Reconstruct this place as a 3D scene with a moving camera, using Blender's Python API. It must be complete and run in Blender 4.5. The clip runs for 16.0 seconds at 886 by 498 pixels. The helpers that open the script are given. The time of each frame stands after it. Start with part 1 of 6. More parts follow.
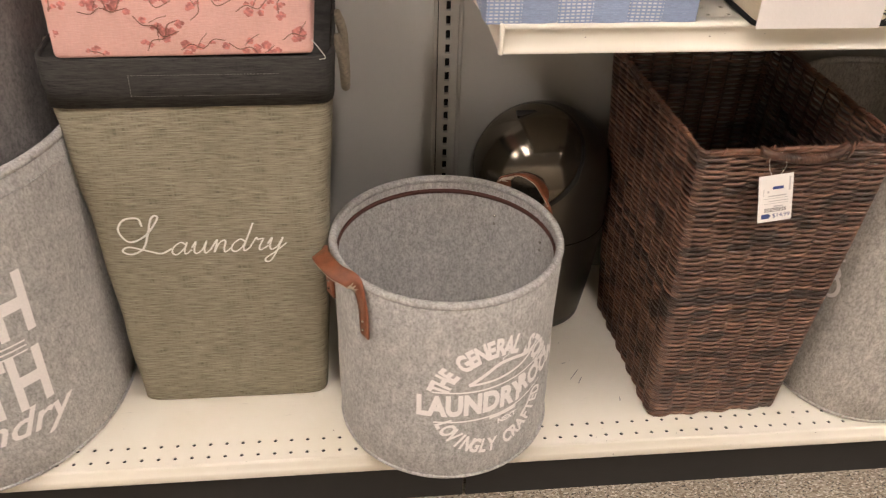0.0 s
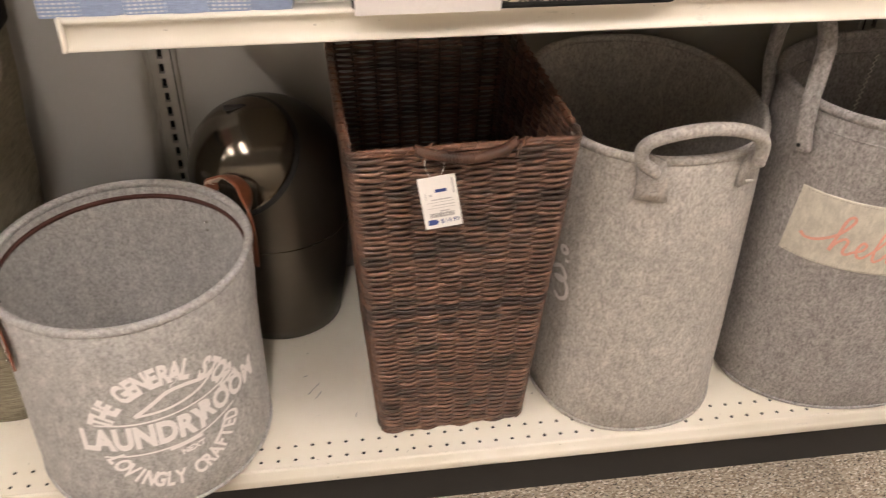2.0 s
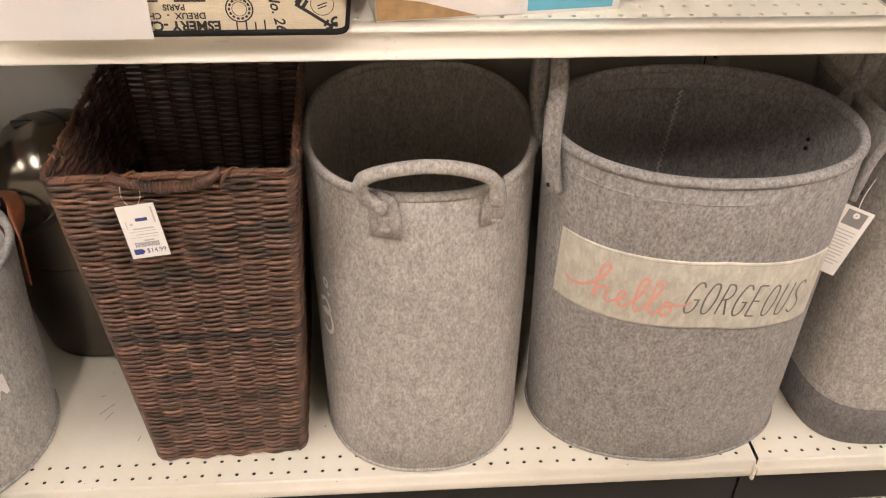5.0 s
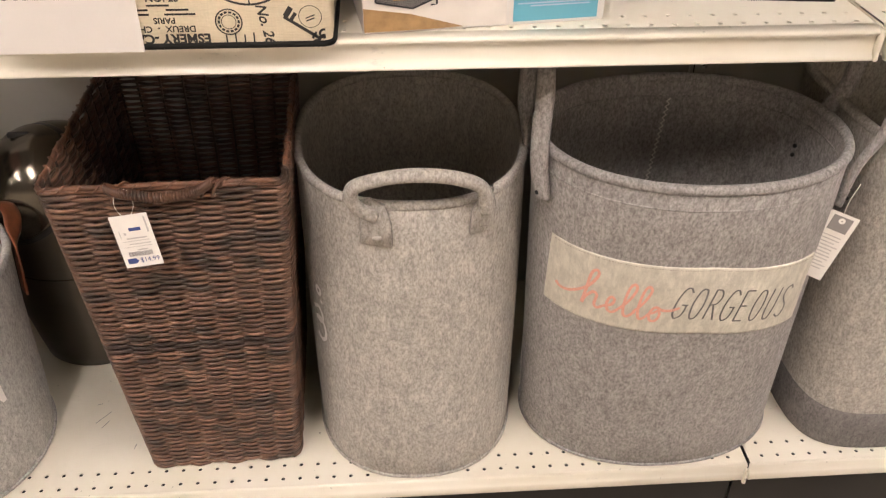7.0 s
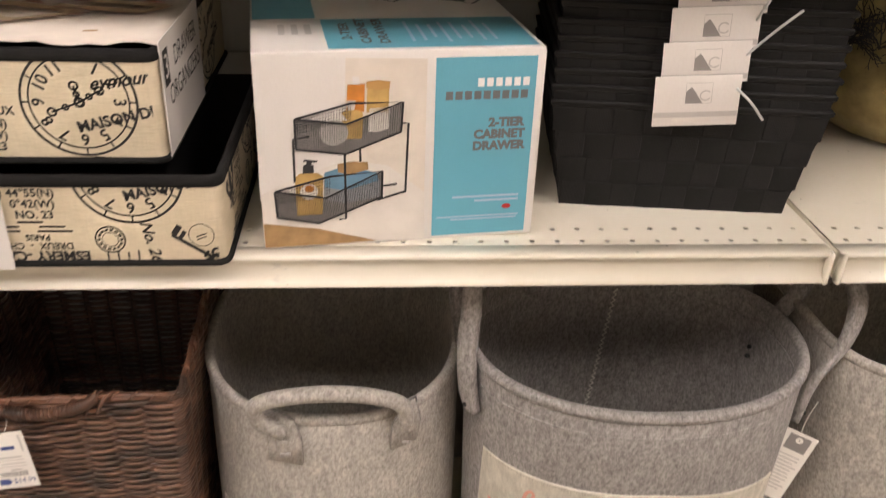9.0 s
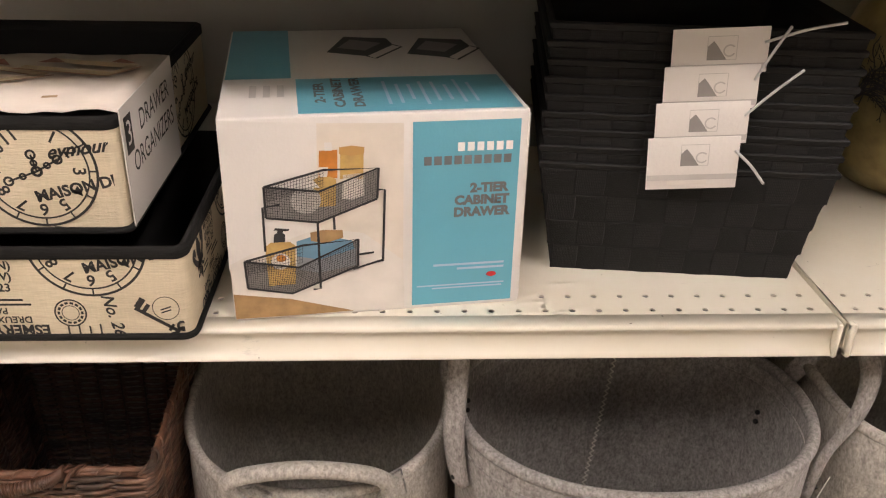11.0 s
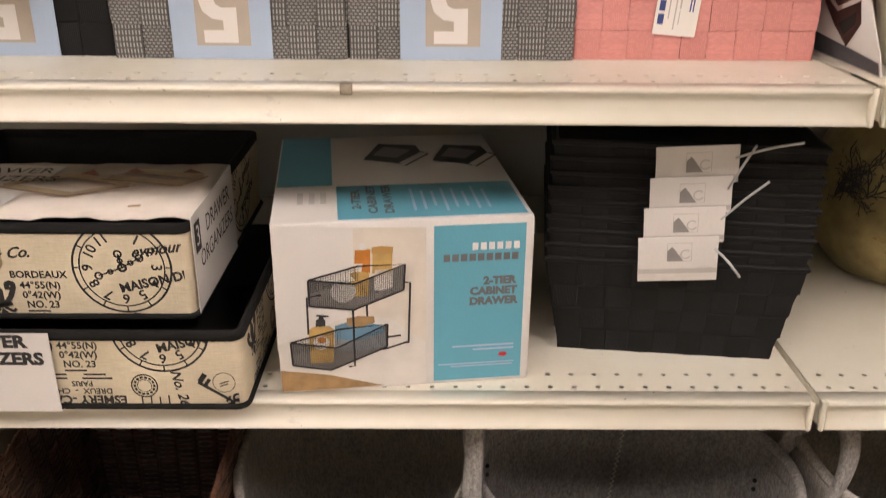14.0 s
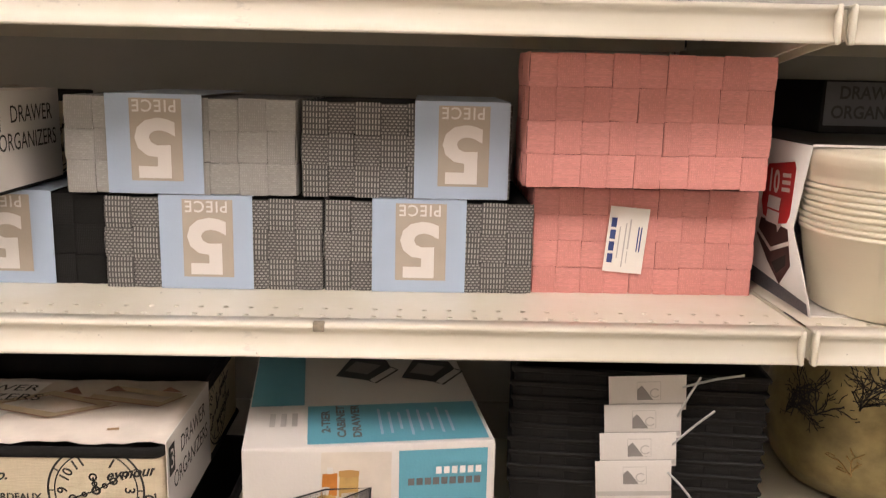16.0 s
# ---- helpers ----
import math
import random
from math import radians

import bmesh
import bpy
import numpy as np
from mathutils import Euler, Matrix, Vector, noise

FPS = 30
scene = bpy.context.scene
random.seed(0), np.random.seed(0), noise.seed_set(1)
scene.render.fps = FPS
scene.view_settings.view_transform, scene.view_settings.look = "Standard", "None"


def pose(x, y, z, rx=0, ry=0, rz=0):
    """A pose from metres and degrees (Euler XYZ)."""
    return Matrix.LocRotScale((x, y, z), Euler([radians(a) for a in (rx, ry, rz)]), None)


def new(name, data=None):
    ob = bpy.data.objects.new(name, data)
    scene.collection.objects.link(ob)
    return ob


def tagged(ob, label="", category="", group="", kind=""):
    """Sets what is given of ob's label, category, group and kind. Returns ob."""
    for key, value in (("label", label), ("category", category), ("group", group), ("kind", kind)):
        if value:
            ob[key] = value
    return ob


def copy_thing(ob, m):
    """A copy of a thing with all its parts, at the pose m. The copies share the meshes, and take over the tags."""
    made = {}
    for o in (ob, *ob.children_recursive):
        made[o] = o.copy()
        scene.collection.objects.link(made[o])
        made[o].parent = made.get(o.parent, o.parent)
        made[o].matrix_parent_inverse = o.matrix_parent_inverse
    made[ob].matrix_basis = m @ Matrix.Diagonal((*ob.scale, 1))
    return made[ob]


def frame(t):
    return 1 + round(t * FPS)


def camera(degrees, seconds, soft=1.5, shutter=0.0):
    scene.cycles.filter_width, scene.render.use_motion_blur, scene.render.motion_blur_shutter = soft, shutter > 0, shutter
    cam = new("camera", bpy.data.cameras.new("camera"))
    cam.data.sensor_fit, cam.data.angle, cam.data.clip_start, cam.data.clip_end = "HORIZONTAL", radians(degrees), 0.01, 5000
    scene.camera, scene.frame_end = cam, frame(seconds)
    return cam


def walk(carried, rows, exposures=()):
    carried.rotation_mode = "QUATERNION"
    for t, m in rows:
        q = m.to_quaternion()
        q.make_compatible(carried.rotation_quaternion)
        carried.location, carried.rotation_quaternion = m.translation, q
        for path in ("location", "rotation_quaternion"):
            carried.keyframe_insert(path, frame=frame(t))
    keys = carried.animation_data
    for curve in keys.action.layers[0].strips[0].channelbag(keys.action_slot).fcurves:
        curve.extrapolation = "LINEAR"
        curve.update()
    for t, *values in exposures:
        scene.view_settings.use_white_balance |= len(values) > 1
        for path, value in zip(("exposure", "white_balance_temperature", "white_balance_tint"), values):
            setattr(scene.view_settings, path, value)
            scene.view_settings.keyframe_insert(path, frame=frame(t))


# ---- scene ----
cam = camera(54.7, 16.0, soft=1.15, shutter=0.4)
METRES, EYE, TILT, LEAN, TURN = 1.398, 1.186, 0.0, 0.0, -6.6
EXPOSURES = [(0.0, 1.03), (3.5, 1.05), (7.0, 1.09), (8.0, 0.95), (9.5, 0.86), (12.5, 0.76), (14.5, 0.66), (16.0, 0.76)]
ROWS = [
    (0.0, 0.0, 0.0, 0.0, 1.0, -34.74, -1.44),
    (0.5, 0.0616, 0.0124, -0.0071, 1.92, -34.8, -1.61),
    (1.0, 0.1407, 0.0177, -0.0093, 1.9, -35.36, -1.59),
    (1.5, 0.2167, 0.0378, -0.0142, -0.04, -35.95, -0.69),
    (2.0, 0.2946, 0.0905, -0.0148, -1.3, -36.43, -0.78),
    (2.5, 0.3689, 0.12, -0.0197, -1.58, -37.58, -1.03),
    (3.0, 0.478, 0.1336, -0.0109, -0.5, -37.89, -1.18),
    (3.5, 0.5512, 0.1372, -0.0097, 1.13, -37.12, -0.78),
    (6.0, 0.5828, 0.1292, -0.007, 2.98, -35.91, -0.68),
    (6.5, 0.5852, 0.1266, -0.0066, 2.95, -36.03, -0.52),
    (7.0, 0.5901, 0.1238, -0.0028, 2.67, -35.45, -0.44),
    (7.5, 0.5934, 0.1255, 0.007, 2.82, -34.09, -0.51),
    (8.0, 0.5985, 0.1377, 0.0187, 3.37, -31.99, -0.67),
    (8.5, 0.6147, 0.1696, 0.0297, 3.08, -30.18, -1.22),
    (9.0, 0.638, 0.2284, 0.0401, 2.51, -28.69, -1.91),
    (9.5, 0.6435, 0.2681, 0.0448, 3.04, -27.56, -1.83),
    (12.0, 0.6691, 0.2718, 0.056, 4.35, -26.7, -1.08),
    (12.5, 0.6655, 0.2656, 0.0607, 5.15, -26.28, -1.09),
    (13.0, 0.6671, 0.2539, 0.0707, 5.85, -25.35, -0.65),
    (13.5, 0.6738, 0.2262, 0.0886, 6.26, -24.54, -0.24),
    (14.0, 0.6824, 0.1981, 0.1064, 6.28, -22.76, -0.4),
    (14.5, 0.6826, 0.1819, 0.1307, 6.77, -19.18, -1.25),
    (15.0, 0.69, 0.1769, 0.1418, 6.17, -16.1, -1.43),
    (15.5, 0.6928, 0.1686, 0.1549, 5.6, -13.58, -1.68),
    (16.0, 0.6977, 0.1719, 0.1628, 5.41, -11.65, -1.33),
]
walk(cam, [(t, pose(0, 0, EYE, TILT, LEAN, TURN) @ pose(METRES * x, METRES * y, METRES * z, 90 + pitch, roll, yaw)) for t, x, y, z, yaw, pitch, roll in ROWS], exposures=EXPOSURES)

# ---- light ----
world = bpy.data.worlds.new("world")
scene.world = world
world.use_nodes = True
world.node_tree.nodes["Background"].inputs[0].default_value = (0.9, 0.95, 1.0, 1)
world.node_tree.nodes["Background"].inputs[1].default_value = 0.005
LAMP_COLOUR = (1.0, 0.885, 0.82)
LAMP_WATTS = 57.0


# ---- materials ----
def rgb(c):
    return (c[0], c[1], c[2], 1.0)


def start(name, rough=0.6, metal=0.0, spec=0.5):
    m = bpy.data.materials.new(name)
    m.use_nodes = True
    nt = m.node_tree
    b = nt.nodes["Principled BSDF"]
    b.inputs["Roughness"].default_value = rough
    b.inputs["Metallic"].default_value = metal
    b.inputs["Specular IOR Level"].default_value = spec
    return m, nt, b


def node(nt, kind, **kw):
    n = nt.nodes.new(kind)
    for k, v in kw.items():
        n.inputs[k.replace("_", " ")].default_value = v
    return n


def coords(nt, scale=(1, 1, 1), rot=(0, 0, 0)):
    tc = nt.nodes.new("ShaderNodeTexCoord")
    mp = nt.nodes.new("ShaderNodeMapping")
    mp.inputs["Scale"].default_value = scale
    mp.inputs["Rotation"].default_value = rot
    nt.links.new(tc.outputs["Object"], mp.inputs["Vector"])
    return mp.outputs["Vector"]


def noise_fac(nt, vec, scale, detail=3.0, rough=0.55, lo=0.35, hi=0.65):
    n = node(nt, "ShaderNodeTexNoise", Scale=scale, Detail=detail, Roughness=rough)
    nt.links.new(vec, n.inputs["Vector"])
    r = nt.nodes.new("ShaderNodeMapRange")
    r.inputs["From Min"].default_value, r.inputs["From Max"].default_value = lo, hi
    nt.links.new(n.outputs["Fac"], r.inputs["Value"])
    return r.outputs["Result"]


def mix(nt, fac, a, b, blend="MIX"):
    n = nt.nodes.new("ShaderNodeMix")
    n.data_type, n.blend_type = "RGBA", blend
    for slot, v in ((0, fac), (6, a), (7, b)):
        if isinstance(v, (float, int)):
            n.inputs[slot].default_value = v
        elif isinstance(v, tuple):
            n.inputs[slot].default_value = rgb(v)
        else:
            nt.links.new(v, n.inputs[slot])
    return n.outputs[2]


def bump(nt, b, height, strength=0.3, dist=0.001):
    n = node(nt, "ShaderNodeBump", Strength=strength, Distance=dist)
    nt.links.new(height, n.inputs["Height"])
    nt.links.new(n.outputs["Normal"], b.inputs["Normal"])


def plain(name, c, rough=0.5, metal=0.0, vary=0.12, scale=25.0, bumps=0.08, bscale=300.0, spec=0.5):
    """Paint, card, plastic: one colour with faint large stains and fine grain."""
    m, nt, b = start(name, rough, metal, spec)
    v = coords(nt)
    f = noise_fac(nt, v, scale, 4.0)
    dark = tuple(x * (1 - vary) for x in c)
    col = mix(nt, f, dark, c)
    nt.links.new(col, b.inputs["Base Color"])
    if bumps:
        bump(nt, b, noise_fac(nt, v, bscale, 2.0), bumps)
    return m


def felt(name, light, dark, fleck=0.6):
    """Pressed felt: soft upright blotches, scattered dark fibres and a fine nap."""
    m, nt, b = start(name, 0.95, 0, 0.12)
    v = coords(nt)
    vs = coords(nt, (1.0, 1.0, 0.6))
    mid = tuple(x * 0.15 + y * 0.85 for x, y in zip(light, dark))
    col = mix(nt, noise_fac(nt, vs, 260, 6.0, 0.75, 0.36, 0.60), mid, light)
    patch = noise_fac(nt, coords(nt, (1.0, 1.0, 0.45), (0.0, 0.1, 0.3)), 85, 5.0, 0.75, 0.40, 0.66)
    col = mix(nt, patch, mix(nt, 1.0, col, (0.76, 0.76, 0.76), "MULTIPLY"), col)
    g = noise_fac(nt, coords(nt, (1.0, 1.0, 0.62), (0.2, 0.1, 0.0)), 330, 5.0, 0.72, 0.55, 0.70)
    n2 = nt.nodes.new("ShaderNodeMath")
    n2.operation = "MULTIPLY"
    n2.inputs[1].default_value = fleck
    nt.links.new(g, n2.inputs[0])
    col = mix(nt, n2.outputs[0], col, tuple(x * 0.45 for x in dark))
    fine = noise_fac(nt, v, 1100, 2.0, 0.6, 0.3, 0.7)
    col = mix(nt, fine, mix(nt, 1.0, col, (0.82, 0.82, 0.82), "MULTIPLY"), col)
    big = noise_fac(nt, v, 9, 2.0, 0.5, 0.3, 0.7)
    col = mix(nt, big, mix(nt, 1.0, col, (0.90, 0.90, 0.90), "MULTIPLY"), col)
    nt.links.new(col, b.inputs["Base Color"])
    bump(nt, b, noise_fac(nt, v, 330, 5.0, 0.75, 0.2, 0.8), 0.35, 0.0012)
    b.inputs["Sheen Weight"].default_value = 0.12
    return m


def linen(name, light, dark, across=(60, 60, 1100), along=(900, 900, 50), amount=0.5):
    """Slubby woven cloth with thread lines across and along."""
    m, nt, b = start(name, 0.9, 0, 0.2)
    f = noise_fac(nt, coords(nt, across), 1.0, 3.0, 0.6, 0.32, 0.68)
    g = noise_fac(nt, coords(nt, along), 1.0, 2.0, 0.5, 0.35, 0.65)
    h = noise_fac(nt, coords(nt), 14, 3.0, 0.5, 0.3, 0.7)
    col = mix(nt, f, dark, light)
    col = mix(nt, mix(nt, amount, (0, 0, 0), g), col, tuple(x * 0.72 for x in light))
    col = mix(nt, h, mix(nt, 1.0, col, (0.86, 0.86, 0.84), "MULTIPLY"), col)
    nt.links.new(col, b.inputs["Base Color"])
    bump(nt, b, f, 0.5, 0.0008)
    return m


def striped(name, base, thread, rot, w, h, gap, rough=0.75):
    """Woven strap with rows of lighter stitches."""
    m, nt, b = start(name, rough, 0, 0.3)
    v = coords(nt, (1, 1, 1), rot)
    br = node(nt, "ShaderNodeTexBrick", Scale=1.0, Mortar_Size=gap, Brick_Width=w, Row_Height=h, Mortar_Smooth=0.3)
    br.offset = 0.0 if "upright" in name else 0.5
    br.inputs["Color1"].default_value = rgb(thread)
    br.inputs["Color2"].default_value = rgb(tuple(x * 0.8 for x in thread))
    br.inputs["Mortar"].default_value = rgb(base)
    nt.links.new(v, br.inputs["Vector"])
    oi = nt.nodes.new("ShaderNodeObjectInfo")
    tone = nt.nodes.new("ShaderNodeMapRange")
    tone.inputs["To Min"].default_value, tone.inputs["To Max"].default_value = 0.90, 1.0
    nt.links.new(oi.outputs["Random"], tone.inputs["Value"])
    col = mix(nt, 1.0, br.outputs["Color"], tone.outputs["Result"], "MULTIPLY")
    nt.links.new(col, b.inputs["Base Color"])
    bump(nt, b, br.outputs["Fac"], 0.5, 0.0008)
    return m


def steel_paint(name, c, rough=0.35):
    """Enamelled shelf steel, with scuffs and rub marks."""
    m, nt, b = start(name, rough, 0, 0.5)
    v = coords(nt)
    f = noise_fac(nt, v, 6, 4.0, 0.6, 0.3, 0.7)
    col = mix(nt, f, tuple(x * y for x, y in zip(c, (0.93, 0.91, 0.86))), c)
    s = noise_fac(nt, coords(nt, (14, 60, 30)), 1.0, 7.0, 0.78, 0.62, 0.80)
    col = mix(nt, s, col, tuple(x * 0.55 for x in c))
    k = noise_fac(nt, v, 150, 2.0, 0.5, 0.745, 0.785)
    col = mix(nt, k, col, (0.2, 0.16, 0.12))
    nt.links.new(col, b.inputs["Base Color"])
    r = noise_fac(nt, v, 20, 3.0)
    rr = nt.nodes.new("ShaderNodeMapRange")
    rr.inputs["To Min"].default_value, rr.inputs["To Max"].default_value = rough - 0.06, rough + 0.12
    nt.links.new(r, rr.inputs["Value"])
    nt.links.new(rr.outputs["Result"], b.inputs["Roughness"])
    return m


def wicker_mat(name, light, dark):
    m, nt, b = start(name, 0.38, 0, 0.5)
    v = coords(nt)
    f = noise_fac(nt, v, 55, 4.0, 0.6, 0.35, 0.7)
    col = mix(nt, f, dark, light)
    p = noise_fac(nt, coords(nt, (20, 20, 42)), 1.0, 0.0, 0.5, 0.62, 0.70)
    col = mix(nt, p, col, (0.055, 0.034, 0.025))
    oi = nt.nodes.new("ShaderNodeObjectInfo")
    tone = nt.nodes.new("ShaderNodeMapRange")
    tone.inputs["To Min"].default_value, tone.inputs["To Max"].default_value = 0.5, 1.2
    nt.links.new(oi.outputs["Random"], tone.inputs["Value"])
    col = mix(nt, 1.0, col, tone.outputs["Result"], "MULTIPLY")
    nt.links.new(col, b.inputs["Base Color"])
    bump(nt, b, noise_fac(nt, v, 500, 3.0), 0.3, 0.0006)
    return m


def floor_mat(name):
    """Speckled vinyl tile: beige ground with dark, tan and white chips."""
    m, nt, b = start(name, 0.45, 0, 0.4)
    v = coords(nt)
    col = mix(nt, noise_fac(nt, v, 60, 3.0), (0.36, 0.30, 0.23), (0.46, 0.395, 0.31))
    for sc, lo, hi, c in ((190, 0.58, 0.60, (0.07, 0.055, 0.045)), (175, 0.59, 0.61, (0.72, 0.66, 0.57)), (160, 0.57, 0.59, (0.25, 0.19, 0.135))):
        vv = coords(nt, (1, 1.6, 1), (0.3 * sc, 0.2, 0.004 * sc))
        col = mix(nt, noise_fac(nt, vv, sc, 1.5, 0.5, lo, hi), col, c)
    oi = nt.nodes.new("ShaderNodeObjectInfo")
    tone = nt.nodes.new("ShaderNodeMapRange")
    tone.inputs["To Min"].default_value, tone.inputs["To Max"].default_value = 0.88, 1.0
    nt.links.new(oi.outputs["Random"], tone.inputs["Value"])
    col = mix(nt, 1.0, col, tone.outputs["Result"], "MULTIPLY")
    nt.links.new(col, b.inputs["Base Color"])
    return m


M = {}
M["shelf"] = steel_paint("cream_enamel", (0.80, 0.755, 0.66))
M["back"] = plain("grey_back_panel", (0.44, 0.43, 0.40), 0.5, vary=0.07, scale=4)
M["post"] = plain("grey_post_enamel", (0.50, 0.485, 0.45), 0.4, vary=0.06)
M["kick"] = plain("black_kick_plate", (0.018, 0.017, 0.016), 0.5)
# near-black that paints the shade in post slots and between grey straps
M["slot"] = plain("slot_shade", (0.01, 0.01, 0.01), 0.8)
M["floor"] = floor_mat("speckled_vinyl")
M["wall"] = plain("wall_paint", (0.34, 0.33, 0.31), 0.8, vary=0.05, scale=2)
M["bounce_pale"] = plain("bounce_wall_cream", (0.66, 0.62, 0.55), 0.7, vary=0.06, scale=3)
M["ceiling"] = plain("ceiling_paint", (0.42, 0.41, 0.39), 0.9, vary=0.05, scale=2)
M["felt_light"] = felt("felt_light_grey", (0.66, 0.635, 0.60), (0.34, 0.325, 0.305))
M["felt_pale"] = felt("felt_pale_grey", (0.68, 0.635, 0.575), (0.33, 0.303, 0.272))
M["felt_grey"] = felt("felt_mid_grey", (0.54, 0.505, 0.485), (0.22, 0.203, 0.194))
M["felt_dark"] = felt("felt_dark_grey", (0.28, 0.26, 0.25), (0.13, 0.12, 0.115))
M["felt_cream"] = felt("felt_cream", (0.83, 0.78, 0.67), (0.76, 0.71, 0.60), 0.05)
M["leather"] = plain("tan_leather", (0.235, 0.075, 0.032), 0.5, vary=0.35, scale=60, bumps=0.25, bscale=700)
M["leather_edge"] = plain("pale_leather_edge", (0.55, 0.46, 0.36), 0.8, vary=0.2)
M["brown_bind"] = plain("brown_binding", (0.085, 0.028, 0.018), 0.7)
M["taupe"] = linen("taupe_linen", (0.40, 0.36, 0.265), (0.115, 0.097, 0.066), (34, 34, 520), (620, 620, 40), 0.75)
M["black_linen"] = linen("charcoal_linen", (0.075, 0.071, 0.066), (0.022, 0.02, 0.02), (50, 50, 620), (700, 700, 50), 0.6)
M["cord"] = plain("cotton_cord", (0.33, 0.28, 0.21), 0.9, vary=0.3, scale=200)
M["thread"] = plain("white_thread", (0.80, 0.77, 0.70), 0.7, vary=0.08, scale=400)
M["pink_cloth"] = linen("pink_cloth", (0.85, 0.53, 0.47), (0.78, 0.44, 0.39), (90, 90, 700), (700, 700, 80), 0.25)
M["blossom"] = plain("blossom_print", (0.80, 0.30, 0.26), 0.85, vary=0.5, scale=160, bumps=0)
M["twig"] = plain("twig_print", (0.30, 0.15, 0.115), 0.85, vary=0.3, scale=200, bumps=0)
M["bronze"] = plain("bronze_metal", (0.14, 0.122, 0.096), 0.15, 0.9, vary=0.12, scale=8, bumps=0.02, bscale=900)
M["bronze_body"] = plain("bronze_body_metal", (0.11, 0.098, 0.08), 0.34, 0.8, vary=0.12, scale=8, bumps=0.02, bscale=900)
# black for small fittings, and for the shade in the bin lid's gap
M["black_gap"] = plain("black_fittings_and_gap_shade", (0.012, 0.012, 0.012), 0.6)
M["wicker"] = wicker_mat("brown_wicker", (0.225, 0.122, 0.080), (0.085, 0.044, 0.030))
M["wicker_dark"] = wicker_mat("dark_wicker", (0.052, 0.029, 0.022), (0.024, 0.014, 0.011))
M["wicker_rim"] = wicker_mat("rim_wicker", (0.19, 0.085, 0.048), (0.085, 0.042, 0.027))
M["paper"] = plain("white_paper", (0.80, 0.765, 0.72), 0.7, vary=0.04)
M["card"] = plain("white_card", (0.72, 0.68, 0.65), 0.45, vary=0.05, scale=8)
M["ink"] = plain("black_ink", (0.03, 0.027, 0.025), 0.7, vary=0.3, scale=300, bumps=0)
M["ink_grey"] = plain("grey_ink", (0.27, 0.25, 0.24), 0.7, bumps=0)
M["ink_title"] = plain("title_ink", (0.15, 0.15, 0.152), 0.7, bumps=0)
M["ink_pale"] = plain("pale_ink", (0.52, 0.49, 0.47), 0.7, bumps=0)
M["ink_blue"] = plain("blue_ink", (0.035, 0.06, 0.21), 0.6, bumps=0)
M["ink_red"] = plain("red_ink", (0.55, 0.03, 0.035), 0.5, bumps=0)
M["print_white"] = plain("white_print", (0.84, 0.80, 0.77), 0.8, vary=0.08, scale=350, bumps=0)
M["coral"] = plain("coral_stitch", (0.82, 0.42, 0.33), 0.8, vary=0.15, scale=300)
M["stitch_grey"] = plain("grey_stitch", (0.20, 0.19, 0.18), 0.8, vary=0.2, scale=300)
M["teal"] = plain("teal_card", (0.13, 0.395, 0.515), 0.4, vary=0.06, scale=10)
M["band_blue"] = plain("pale_blue_card", (0.40, 0.49, 0.63), 0.4, vary=0.05, scale=10)
M["tan_card"] = plain("tan_card", (0.44, 0.375, 0.31), 0.5, vary=0.06)
M["toile"] = linen("cream_printed_cloth", (0.77, 0.665, 0.50), (0.69, 0.59, 0.43), (60, 60, 700), (600, 600, 70), 0.2)
M["trim_black"] = linen("black_tape", (0.022, 0.021, 0.021), (0.012, 0.012, 0.012))
M["lining"] = plain("black_lining", (0.007, 0.007, 0.0074), 0.9)
M["grey_v"] = striped("grey_strap_upright", (0.10, 0.096, 0.092), (0.40, 0.385, 0.365), (math.pi / 2, 0, 0), 0.0034, 0.0062, 0.0011)
M["grey_h"] = striped("grey_strap_level", (0.105, 0.10, 0.096), (0.36, 0.345, 0.33), (math.pi / 2, 0, 0), 0.0046, 0.0032, 0.0010)
M["pale_v"] = striped("pale_strap_upright", (0.34, 0.33, 0.315), (0.42, 0.41, 0.39), (math.pi / 2, 0, 0), 0.0020, 0.0030, 0.0006)
M["pale_h"] = striped("pale_strap_level", (0.36, 0.35, 0.335), (0.43, 0.42, 0.40), (math.pi / 2, 0, 0), 0.0040, 0.0022, 0.0005)
M["pink_v"] = striped("pink_strap_upright", (0.67, 0.275, 0.25), (0.76, 0.335, 0.305), (math.pi / 2, 0, 0), 0.0020, 0.0026, 0.0005)
M["pink_h"] = striped("pink_strap_level", (0.69, 0.285, 0.26), (0.76, 0.335, 0.305), (math.pi / 2, 0, 0), 0.0050, 0.0018, 0.0004)
M["black_v"] = striped("black_strap_upright", (0.0065, 0.0063, 0.0063), (0.019, 0.0185, 0.0185), (math.pi / 2, 0, 0), 0.0020, 0.0030, 0.0005)
M["black_h"] = striped("black_strap_level", (0.006, 0.0058, 0.0058), (0.0095, 0.0092, 0.0092), (math.pi / 2, 0, 0), 0.0040, 0.0020, 0.0005)
M["blue_v"] = striped("blue_strap_upright", (0.27, 0.34, 0.50), (0.62, 0.65, 0.70), (math.pi / 2, 0, 0), 0.0060, 0.0040, 0.0012)
M["blue_h"] = striped("blue_strap_level", (0.28, 0.35, 0.51), (0.33, 0.40, 0.56), (math.pi / 2, 0, 0), 0.0050, 0.0022, 0.0005)
# pink darkened to paint the shade in the slits between straps
M["pink_gap_shade"] = plain("pink_gap_shade", (0.26, 0.09, 0.08), 0.9)
M["pale_wood"] = plain("pale_wood_print", (0.50, 0.40, 0.26), 0.5, bumps=0, vary=0.2)
